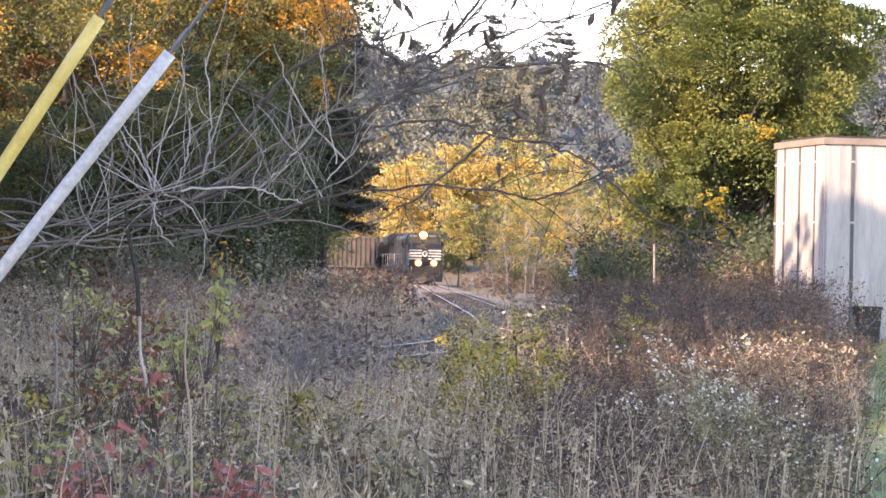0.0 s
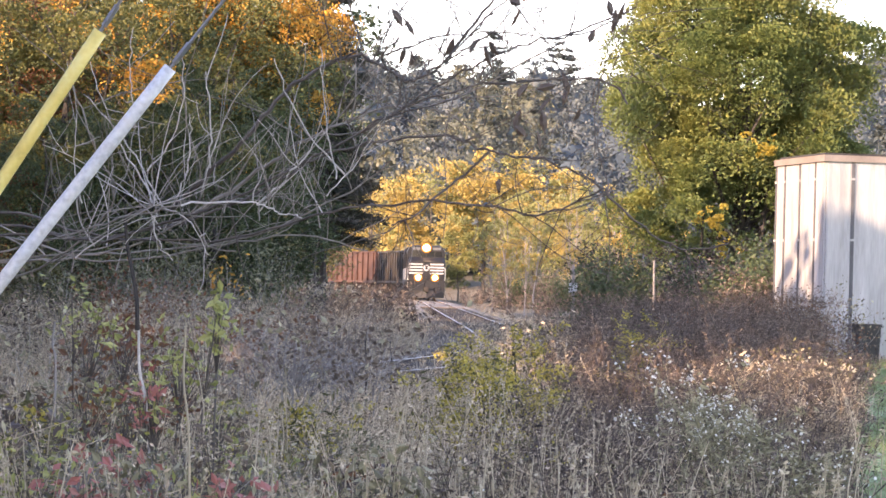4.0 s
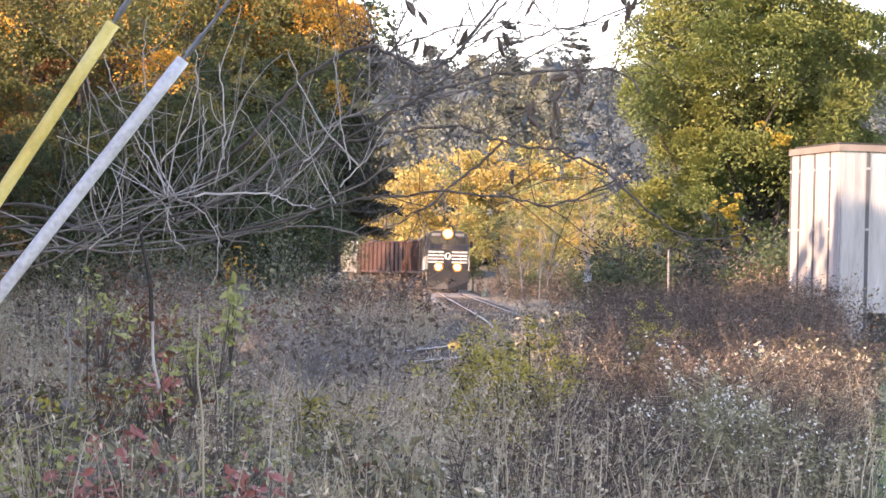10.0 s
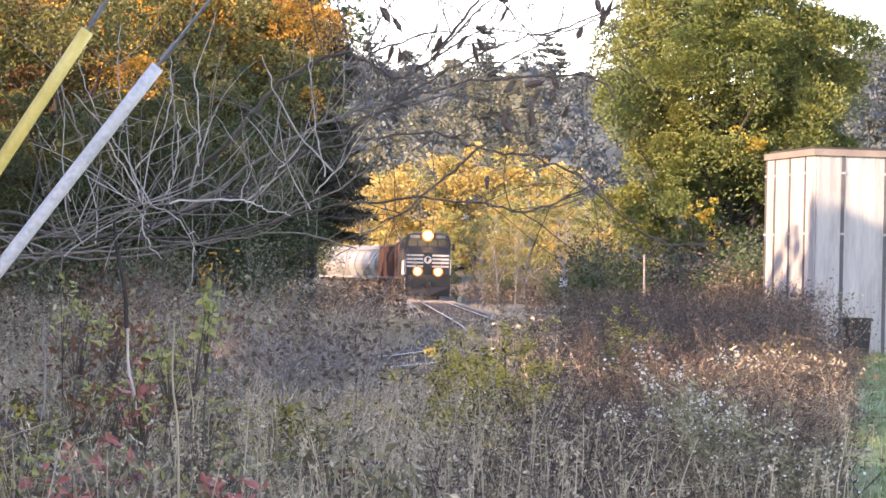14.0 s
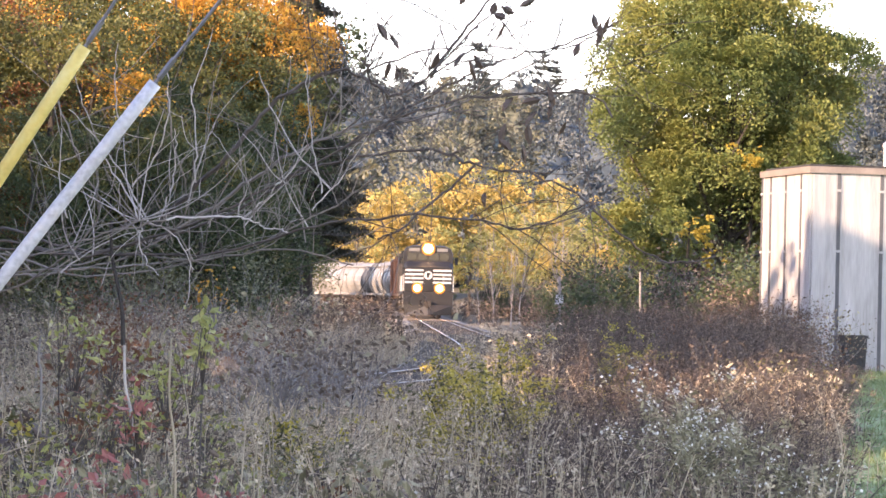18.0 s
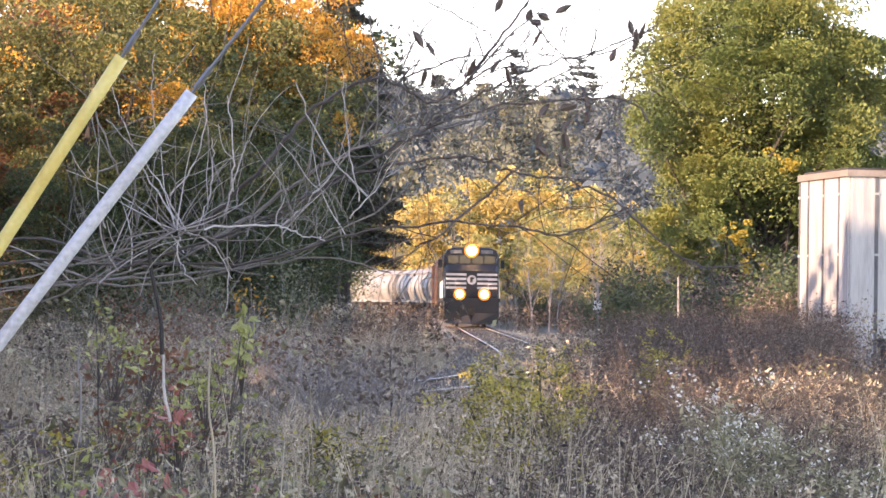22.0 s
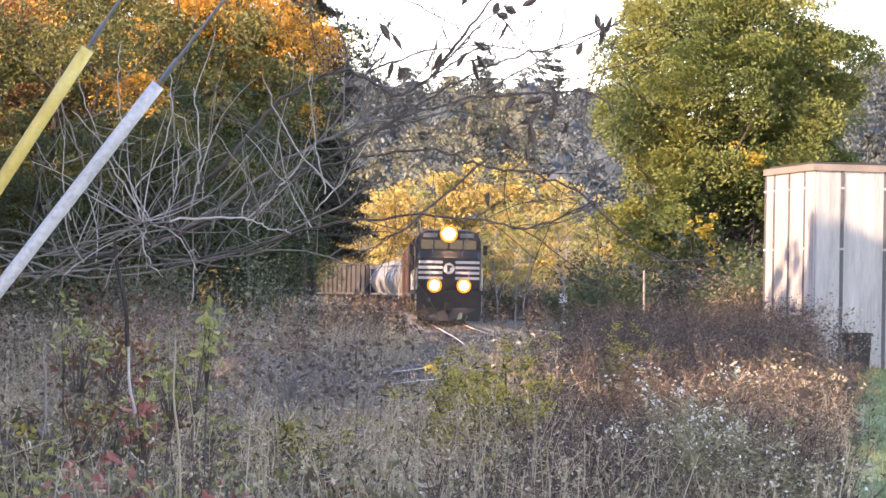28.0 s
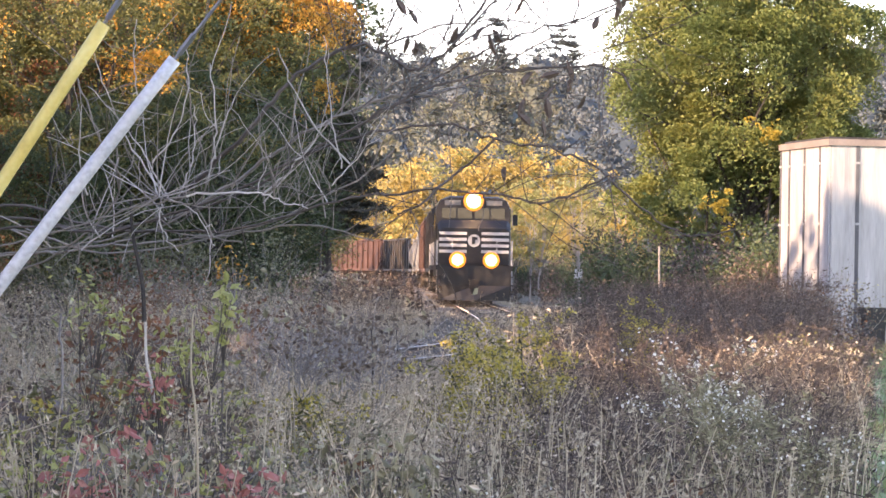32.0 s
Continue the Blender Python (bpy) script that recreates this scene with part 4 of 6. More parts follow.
def build_hopper(paint, label, covered, tall, length=16.5):
    rolling = []
    car = thing("hopper_car", label, "freight car", "cars of the freight train")
    h = length / 2
    if covered:       # rounded sides
        ang = np.linspace(-0.5, 0.5, 7)
        ring = [(-.7, 1.1), (.7, 1.1)] + [(1.02 + .48 * math.cos(math.pi * a), 1.45 + (tall - 1.95) * (a + .5)) for a in ang] + [(.72, tall - .16), (.35, tall), (-.35, tall), (-.72, tall - .16)] + [(-1.02 - .48 * math.cos(math.pi * a), 1.45 + (tall - 1.95) * (a + .5)) for a in ang[::-1]]
        slope = [(y * .9, min(max(z, 2.5), tall)) for y, z in ring]
        body = loft([(-h + .6, slope), (-h + 1.6, ring), (h - 1.6, ring), (h - .6, slope)])
    else:
        ring = [(-.8, 1.0), (.8, 1.0), (1.42, 1.5), (1.45, tall), (1.33, tall), (1.31, tall - 0.5), (-1.31, tall - 0.5), (-1.33, tall), (-1.45, tall), (-1.42, 1.5)]
        slope = [(y, max(z, 2.4)) for y, z in ring]
        body = loft([(-h + .5, slope), (-h + 1.9, ring), (h - 1.9, ring), (h - .5, slope)])
    part("body", body, paint, car)
    for side in (-1, 1):
        n = 11 if not covered else 9
        for k in range(n):
            x = -h + 1.2 + k * (length - 2.4) / (n - 1)
            y0, y1 = sorted((side * 1.40, side * 1.57))
            if covered:       # a bowed band that follows the round side
                bow = [(side * (1.0 + .50 * math.cos(math.pi * a)), 1.45 + (tall - 1.95) * (a + .5)) for a in ang]
                bow += [(q + side * .07, z) for q, z in bow[::-1]]
                part("rib", loft([(x - .07, bow), (x + .07, bow)]), paint, car)
                continue
            part("rib", Build().box(x - .06, y0, 1.5, x + .06, y1, tall - (.42 if covered else 0.02)), paint, car)
        y0, y1 = sorted((side * (.9 if covered else 1.38), side * (1.1 if covered else 1.58)))
        part("top_chord", Build().box(-h + .5, y0, tall - .42 if covered else tall - .14, h - .5, y1, tall - .3 if covered else tall), paint, car)
        y0, y1 = sorted((side * 1.0, side * 1.5))
        part("side_sill", Build().box(-h + .2, y0, 1.3, h - .2, y1, 1.5), paint, car)
        for x in (-h + .35, h - .35):
            lad = Build()
            for z in np.arange(1.2, tall - .2, .38):
                lad.box(x - .2, side * 1.5 - .02, z, x + .2, side * 1.5 + .02, z + .04)
            lad.box(x - .22, side * 1.5 - .02, 1.0, x - .18, side * 1.5 + .02, tall - .3).box(x + .18, side * 1.5 - .02, 1.0, x + .22, side * 1.5 + .02, tall - .3)
            part("ladder", lad, paint, car)
    part("frame", Build().box(-h, -.35, .95, h, .35, 1.25).box(-h, -1.45, 1.1, -h + .3, 1.45, 1.35).box(h - .3, -1.45, 1.1, h, 1.45, 1.35), M_GRIME, car)
    for k in range(3):
        x = -3.6 + 3.6 * k
        bay = [(-1.0, 1.1), (1.0, 1.1), (.45, .45), (-.45, .45)]
        part("discharge_bay", Build().add([(x + (dx * (1.3 if z > 1 else .5)), y, z) for dx in (-1, 1) for y, z in bay], [(0, 1, 2, 3), (7, 6, 5, 4), (0, 4, 5, 1), (1, 5, 6, 2), (2, 6, 7, 3), (3, 7, 4, 0)]), M_GRIME, car)
    if covered:
        for k in range(4):
            x = -4.8 + 3.2 * k
            part("hatch", Build().box(x - 1.3, -.3, tall, x + 1.3, .3, tall + .1), paint, car)
        part("roof_walk", Build().box(-h + .8, .55, tall + .02, h - .8, .95, tall + .07), M_GRIME, car)
    for x in (-h + 2.0, h - 2.0):
        bogie(car, x, 2, 1.75, rolling)
    coupler(car, h - .1, 1)
    coupler(car, -h + .1, -1)
    return car, rolling


# order of the train, each with its length, from the front
loco_a, axles_a = build_locomotive("black locomotive with white nose stripes and lit headlights on the track")
brown, axles_c = build_hopper(M_BROWNCAR, "rust brown ribbed open hopper car in the train", False, 4.3, 17.6)
white, axles_d = build_hopper(M_WHITECAR, "dusty white covered hopper car with rounded ribbed sides", True, 4.35, 19.8)
dark, axles_e = build_hopper(M_DARKCAR, "black ribbed open hopper car in the train", False, 4.25, 16.6)
NOWHERE = pose(0, 0, 0)
TRAIN = [(loco_a, 22.6, 6.9), (dark, 17.0, 6.3), (brown, 18.0, 6.8), (copy_thing(brown, NOWHERE), 18.0, 6.8), (white, 20.4, 7.8)]
TRAIN += [(copy_thing(white, NOWHERE), 20.4, 7.8) for _ in range(2)] + [(copy_thing(dark, NOWHERE), 17.0, 6.3), (copy_thing(brown, NOWHERE), 18.0, 6.8)]
TRAIN += [(copy_thing(brown, NOWHERE), 18.0, 6.8), (copy_thing(white, NOWHERE), 19.0, 7.3)]


def car_pose(behind, half, t):
    """Where a car stands whose middle is so far behind the train's front."""
    s = S243 + 0.2 - SPEED * t + behind
    front, back = on_line(s - half), on_line(s + half)
    d = front - back
    mid = (front + back) / 2
    return pose(mid.x, mid.y, 0.0, 0, 0, math.degrees(math.atan2(d.y, d.x)))


def motions():
    behind = 0.0
    for car, length, half in TRAIN:
        middle = behind + length / 2
        behind += length
        walk(car, [(t, car_pose(middle, half, t)) for t in range(33)])
    times = [round(i * 0.16, 2) for i in range(201)]
    for car, length, half in TRAIN[:1]:
        for axle in [o for o in car.children_recursive if o.name.startswith("wheelset")]:
            x = axle.location.x
            walk(axle, [(t, pose(x, 0, WHEEL, 0, math.degrees(SPEED * t / WHEEL), 0)) for t in times])


# ------------------------------------------------------------------ guy wires and their pole
M_YELLOWPVC = material("yellow_plastic_guard", [(.62, .45, .11), (.78, .60, .17), (.86, .72, .27)], 0.5, scale=5, fine=60, bump=0.1)
M_WHITEPVC = material("white_plastic_guard", [(.40, .40, .40), (.60, .60, .60), (.74, .74, .74)], 0.5, scale=5, fine=60, bump=0.3, spot=0.6, bump_size=0.004)
M_WIRE = material("galvanised_wire", [(.16, .16, .165), (.28, .28, .29)], 0.4, 0.8, scale=10, fine=200)
M_POLE = material("weathered_pole", [(.12, .09, .07), (.22, .18, .14)], 0.9, scale=2, fine=25, stretch=(6, 6, 0.5))


def build_guys():
    anchor = Vector((-2.78, 9.0, -0.3))
    pole_x = 4.1
    rod = thing("guy_anchor", "rusty steel anchor rod with an eye in the ground", "anchor", at=pose(*anchor))
    part("rod", Build().tube([(-.18, 0, -.25), (.06, 0, .12)], .012, 6), M_RAIL, rod)
    part("eye", Build().tube([(.06 + .04 * math.cos(a), 0, .15 + .04 * math.sin(a)) for a in np.linspace(0, 6.28, 12)], .01, 6), M_RAIL, rod)
    heights = []
    for top, low, mat, r, label in (((-1.121, 9.000, 2.136), (-1.431, 9.000, 1.638), M_YELLOWPVC, 0.0222, "yellow plastic guard on a taut guy wire"), ((-0.892, 9.000, 2.025), (-1.424, 9.000, 1.311), M_WHITEPVC, 0.0222, "scuffed white plastic guard on a taut guy wire")):
        top, low = Vector(top), Vector(low)
        d = (top - low).normalized()
        foot = low - d * ((low.z - (anchor.z + 0.15)) / d.z)
        head = top + d * ((pole_x - top.x) / d.x)
        heights.append(head.z)
        guy = thing("guy_wire", label, "guy wire", "guy wires of the pole", at=pose(*foot))
        start = top - d * 2.44 - foot
        b = Build()
        tip = top - foot
        n = 14
        line = [start + (tip - start) * (i / n) for i in range(n + 1)]
        b.tube([line[0]] + line + [tip, tip], [r * .6] + [r] * (n + 1) + [r * .85, r * .3], 14)
        part("guard", b, mat, guy, smooth=True)
        part("wire", Build().tube([Vector((0, 0, 0)), tip, head - foot], 0.0065, 6), M_WIRE, guy, "twisted grey steel wire")
        part("clamp", Build().tube([tip + d * .02, tip + d * .10], 0.011, 6), M_WIRE, guy)
    g = float(ground_height(pole_x, 9))
    p = thing("utility_pole", "weathered round wooden utility pole with steel bands", "utility pole", at=pose(pole_x, 9.0, g))
    part("post", Build().tube([(0, 0, -.3), (0, 0, 5), (0, 0, 11.5), (0, 0, 11.5)], [.17, .15, .11, .01], 16), M_POLE, p, smooth=True)
    for h in heights:
        part("band", Build().tube([(0, 0, h - g - .05), (0, 0, h - g + .05)], .145, 16), M_WIRE, p)


build_guys()

# ------------------------------------------------------------------ the bare shrub in front


def spline(points, step=6):
    p = [Vector(q) for q in points]
    p = [p[0] * 2 - p[1]] + p + [p[-1] * 2 - p[-2]]
    out = []
    for a, b, c, d in zip(p, p[1:], p[2:], p[3:]):
        for i in range(step):
            t = i / step
            out.append(0.5 * ((2 * b) + (c - a) * t + (2 * a - 5 * b + 4 * c - d) * t * t + (3 * b - a - 3 * c + d) * t ** 3))
    return np.array(out + [p[-2]])


def twigs_on(b, line, r0, rng, count, reach, up=0.4, depth=1, mat=0):
    """Side twigs along a limb, with finer twigs on them."""
    for _ in range(count):
        f = rng.uniform(0.08, 0.98)
        i = int(f * (len(line) - 2))
        p, d = line[i], line[i + 1] - line[i]
        d = d / (np.linalg.norm(d) + 1e-9)
        side = np.array([rng.normal() * .6, rng.normal() * .5, rng.normal() * .8 + up])
        way = d * rng.uniform(.1, 1.0) + side
        way /= np.linalg.norm(way)
        n, length = 7, reach * rng.uniform(.3, 1.5)
        pts, sag = [p], rng.normal() * .07
        for k in range(n):
            way = way + rng.normal(size=3) * (.15, .1, .15) + (0, 0, sag)
            way /= np.linalg.norm(way)
            pts.append(pts[-1] + way * length / n)
        pts = np.array(pts)
        r = r0 * rng.uniform(.28, .55)
        b.tube(pts, np.linspace(r, max(.0014, r * .35), n + 1), 4, mat)
        if depth:
            twigs_on(b, pts, r, rng, rng.integers(1, 4), reach * .55, up * .5, depth - 1, mat)


M_GREYTWIG = material("grey_twig_bark", [(.095, .08, .065), (.20, .175, .147), (.34, .305, .26)], 0.8, scale=2.5, fine=40, island=0.5, bump=0.2)


M_PALESHOOT = material("pale_twig_bark", [(.24, .215, .185), (.40, .365, .32), (.56, .52, .46)], 0.8, scale=2.5, fine=40, island=0.4, bump=0.2)


def build_shrub():
    rng = np.random.default_rng(8)
    shrub = thing("bare_shrub", "bare grey shrub arching across, with withered leaves", "shrub", at=pose(-3.8, 13.0, -0.35))
    origin = Vector((-3.8, 13.0, -0.35))

    def local(points):
        return [Vector(p) - origin for p in points]

    crotch = Vector((-3.75, 13.0, 1.1))
    part("trunk", Build().tube(spline(local([origin, origin + Vector((-.05, 0, .7)), crotch])), np.linspace(.06, .03, 13), 8), M_TWIG, shrub)
    limbs = []
    limbs.append((.0075, 30, .55, 0.35, 26, [crotch, (-2.099, 12.600, 1.500), (-1.515, 12.400, 1.509), (-0.952, 12.200, 1.690), (-0.409, 12.000, 1.970), (-0.121, 12.000, 2.133), (0.216, 12.000, 2.221), (0.653, 12.000, 2.244), (0.774, 11.900, 2.146)]))
    limbs.append((.0075, 34, .55, 0.2, 26, [crotch, (-2.220, 13.000, 1.556), (-1.628, 12.900, 1.514), (-1.041, 12.700, 1.652), (-0.626, 12.500, 1.870), (-0.344, 12.300, 1.967), (0.003, 12.200, 1.996), (0.200, 12.100, 1.931), (0.417, 12.000, 1.892), (0.637, 12.000, 1.812), (0.784, 11.900, 1.665), (0.998, 11.900, 1.534), (1.209, 11.800, 1.549)]))
    limbs.append((.0075, 26, .5, 0.3, 26, [crotch, (-2.187, 12.800, 1.604), (-1.616, 12.600, 1.535), (-1.014, 12.400, 1.519), (-0.556, 12.200, 1.637), (-0.211, 12.100, 1.700), (0.057, 12.000, 1.703), (0.276, 12.000, 1.678), (0.434, 12.000, 1.665), (0.681, 11.900, 1.776)]))
    limbs.append((.0062, 20, .5, 0.35, 0, [crotch, (-2.031, 12.200, 1.421), (-1.564, 12.000, 1.538), (-1.236, 11.900, 1.639), (-0.929, 11.900, 1.674), (-0.784, 11.900, 1.670), (-0.687, 11.900, 1.634), (-0.598, 11.800, 1.624)]))
    limbs.append((.0105, 26, .5, 0.3, 0, [(-1.217, 12.400, 1.653), (-0.920, 12.200, 1.913), (-0.700, 12.100, 2.162), (-0.448, 12.000, 2.313), (-0.307, 12.000, 2.295), (-0.165, 11.900, 2.213), (-0.094, 11.900, 2.241), (0.020, 11.800, 2.324), (0.187, 11.800, 2.509)]))
    limbs.append((.0105, 30, .6, 0.3, 16, [(-1.265, 12.900, 1.574), (-1.051, 12.800, 1.706), (-0.840, 12.700, 1.846), (-0.665, 12.600, 1.960), (-0.493, 12.500, 2.047), (-0.270, 12.500, 2.133), (0.025, 12.500, 2.174), (0.524, 12.500, 2.463)]))
    limbs.append((.006, 26, .5, 0.8, 10, [crotch, (-2.293, 13.600, 1.511), (-1.635, 13.400, 1.413), (-0.973, 13.200, 1.532), (-0.490, 13.000, 1.736), (-0.253, 12.800, 1.909)]))
    limbs.append((.0062, 26, .5, 0.9, 8, [crotch, (-2.324, 13.800, 1.374), (-1.742, 13.600, 1.440), (-1.132, 13.200, 1.502), (-0.644, 13.000, 1.562), (-0.353, 13.000, 1.490)]))
    limbs.append((.0048, 18, .55, 0.5, 12, [crotch, (-2.145, 12.900, 1.295), (-1.691, 12.600, 1.457), (-1.469, 12.400, 1.685), (-1.524, 12.200, 1.900), (-1.628, 12.200, 2.169)]))
    limbs.append((.0048, 20, .55, 0.5, 12, [crotch, (-2.137, 13.000, 1.400), (-1.511, 12.800, 1.463), (-1.110, 12.600, 1.673), (-1.151, 12.400, 2.043), (-1.180, 12.400, 2.243)]))
    limbs.append((.0048, 22, .5, 0.8, 12, [crotch, (-2.233, 13.400, 1.509), (-1.945, 13.300, 1.406), (-1.679, 13.100, 1.463), (-1.378, 13.000, 1.521), (-0.957, 13.000, 1.477)]))
    limbs.append((.0048, 24, .5, 0.2, 0, [(-0.370, 12.300, 2.004), (-0.174, 12.300, 2.132), (0.023, 12.300, 2.261), (0.266, 12.200, 2.382), (0.536, 12.200, 2.461), (0.781, 12.200, 2.565)]))
    limbs.append((.006, 18, .5, -0.1, 0, [(0.200, 12.100, 1.931), (0.032, 12.100, 1.781), (-0.111, 12.000, 1.653), (-0.231, 12.000, 1.602)]))
    for i, (r, count, reach, up, skip, points) in enumerate(limbs):
        line = spline(local(points))
        line = line + rng.normal(size=line.shape) * .005
        b = Build()
        if i == 3:
            b.tube(line[:21], np.linspace(.004, .0045, 21), 6, 1)
            b.tube(line[20:], np.linspace(.0052, .0025, len(line) - 20), 6, 0)
            twigs_on(b, line[14:], .005, rng, 16, .34, 1.3, 1, 1)
        else:
            b.tube(line, np.linspace(r, min(r, .0042), len(line)), 6)
            twigs_on(b, line[10:], max(r, .0065) * .8, rng, int(count * (.42 if i > 5 else .7)), reach, up)
        part("limb", b, [M_PALETWIG, M_GREYTWIG] if i == 3 else M_GREYTWIG if i in (5, 6, 7, 8, 9, 10) else M_TWIG, shrub, "pale dead limb with fine twigs" if i == 3 else "")
    # a burst of long thin shoots from one old knot on the pale limb
    knot = local([(-1.236, 11.900, 1.651)])[0]
    for k in range(15):
        burst = Build()
        a = math.radians(rng.uniform(-40, 220))
        way = np.array([math.cos(a), rng.normal() * .35, math.sin(a)])
        pts, bend = [np.array(knot)], rng.normal(size=3) * .13
        for _ in range(8):
            way = way + bend * .5 + rng.normal(size=3) * .06
            way /= np.linalg.norm(way)
            pts.append(pts[-1] + way * rng.uniform(.03, .1))
        burst.tube(pts, np.linspace(.003, .0013, 9), 4)
        twigs_on(burst, np.array(pts), .004, rng, 1, .25, .2, 0)
        part("shoot", burst, M_PALESHOOT if k % 3 == 0 else M_GREYTWIG, shrub)
    # single long shoots: thickness, from (x, z) to (x, z), and the bow to one side
    def shoot(r, x0, z0, x1, z1, bow, y, mat, name="shoot", twigs=2):
        a, c = Vector((x0, y, z0)), Vector((x1, y, z1))
        d = (c - a)
        side = Vector((-d.z, 0, d.x)) * bow
        line = spline(local([a, a.lerp(c, .35) + side, a.lerp(c, .7) + side * .8, c]), 5)
        line = line + rng.normal(size=line.shape) * .004
        b = Build().tube(line, np.linspace(r, r * .5, len(line)), 5)
        twigs_on(b, line, r * 1.2, rng, twigs, .22, .3, 0)
        part(name, b, mat, shrub)

    for row in ((.0042, -1.22, 1.657, -1.536, 2.262, .05), (.0042, -1.206, 1.657, -1.557, 2.128, -.04), (.004, -1.282, 1.794, -1.136, 2.295, -.12), (.0042, -1.009, 1.824, -1.038, 2.236, -.02), (.004, -1.158, 1.663, -1.099, 2.053, -.07), (.0042, -.434, 1.812, -.748, 2.303, .07)):
        shoot(*row, 12.0, M_PALESHOOT)
    for row in ((.0036, -.458, 1.787, -.543, 2.356, .03), (.0055, -.795, 1.671, -.535, 1.992, -.05), (.0036, -1.038, 1.733, -.925, 2.081, .02), (.0036, -.819, 1.682, -.762, 1.853, .03), (.0036, -.505, 1.713, -.246, 2.095, -.04), (.0036, -1.33, 1.975, -1.357, 2.412, .02), (.0036, -1.546, 1.655, -1.579, 2.042, .05), (.004, -1.206, 1.657, -1.003, 1.448, .12), (.004, -1.226, 1.657, -1.152, 1.421, -.15)):
        shoot(*row, 11.95, M_PALESHOOT)
    for row in ((.0083, -.008, 2.302, .278, 2.701, .02), (.0048, -.29, 2.321, .406, 2.427, .09), (.0045, .406, 2.427, .819, 2.59, -.09), (.0042, .528, 2.441, .567, 2.72, -.02), (.0037, .281, 2.566, .555, 2.315, -.03), (.0037, -.187, 2.666, .322, 2.359, .03), (.0045, -.326, 2.296, -.089, 2.70, .04), (.0037, .10, 2.10, .36, 2.62, .06), (.0033, .62, 2.12, .80, 2.52, .05), (.0033, -.05, 2.33, .06, 2.72, -.05)):
        shoot(*row, 12.1, M_TWIG, twigs=4)
    # long pale shoots rising from the arching limbs
    low, high = local([(-1.899, 12.300, 1.449)])[0], local([(-0.472, 12.600, 1.585)])[0]
    for k in range(16):
        f = rng.random()
        p = np.array(low.lerp(high, f)) + rng.normal(size=3) * (.05, .25, .06)
        way = np.array([rng.normal() * .45, rng.normal() * .25, 1.0])
        pts, bend = [p], rng.normal() * .16
        n = rng.integers(6, 13)
        for _ in range(n):
            way = way + np.array([bend, 0, 0]) * .6 + rng.normal(size=3) * .07
            way /= np.linalg.norm(way)
            pts.append(pts[-1] + way * .055)
        b = Build().tube(pts, np.linspace(.0036, .0014, n + 1), 4)
        twigs_on(b, np.array(pts), .0034, rng, 2, .16, .5, 0)
        part("shoot", b, M_PALESHOOT if k % 2 else M_GREYTWIG, shrub)
    # withered leaves that still hang, in the sky and over the far trees: (x, z)
    hang = [(.32, 2.08), (.29, 2.01), (.41, 2.08), (.57, 2.09), (.39, 1.99), (.35, 2.19), (-.19, 2.34), (-.16, 2.32), (.14, 2.38), (.18, 2.37), (.16, 2.35), (.29, 2.58), (.25, 2.55), (.3, 2.51), (.44, 2.62), (.14, 2.65), (.68, 2.56), (.63, 2.43)]
    hang += [(.7, 2.48), (.75, 2.55), (.72, 2.52), (.02, 2.38), (-.25, 2.5), (.47, 2.19), (.49, 2.24), (.26, 2.6), (.24, 1.78), (.45, 2.13), (.52, 2.17), (-.2, 2.46)]
    for p in hang:
        p = Vector((p[0], 12.0, p[1] + .03)) - origin
        b = Build()
        w, l, a = rng.uniform(.010, .018), rng.uniform(.055, .095), rng.uniform(-.5, .5)
        pts = [(w * k * c + a * l * s * .6, .012 * abs(c) * rng.uniform(.5, 1.5) + .01 * s, -l * s) for s, k in ((0, .1), (.3, .9), (.65, 1), (1, .05)) for c in (-1, 0, 1)]
        b.add(pts, [(3 * i + j, 3 * i + j + 1, 3 * i + j + 4, 3 * i + j + 3) for i in range(3) for j in range(2)])
        part("withered_leaf", b, M_HANGLEAF, shrub, m=pose(p.x, p.y, p.z, 0, rng.normal() * 35, rng.uniform(-50, 50)))


build_shrub()

# ------------------------------------------------------------------ weeds and grass


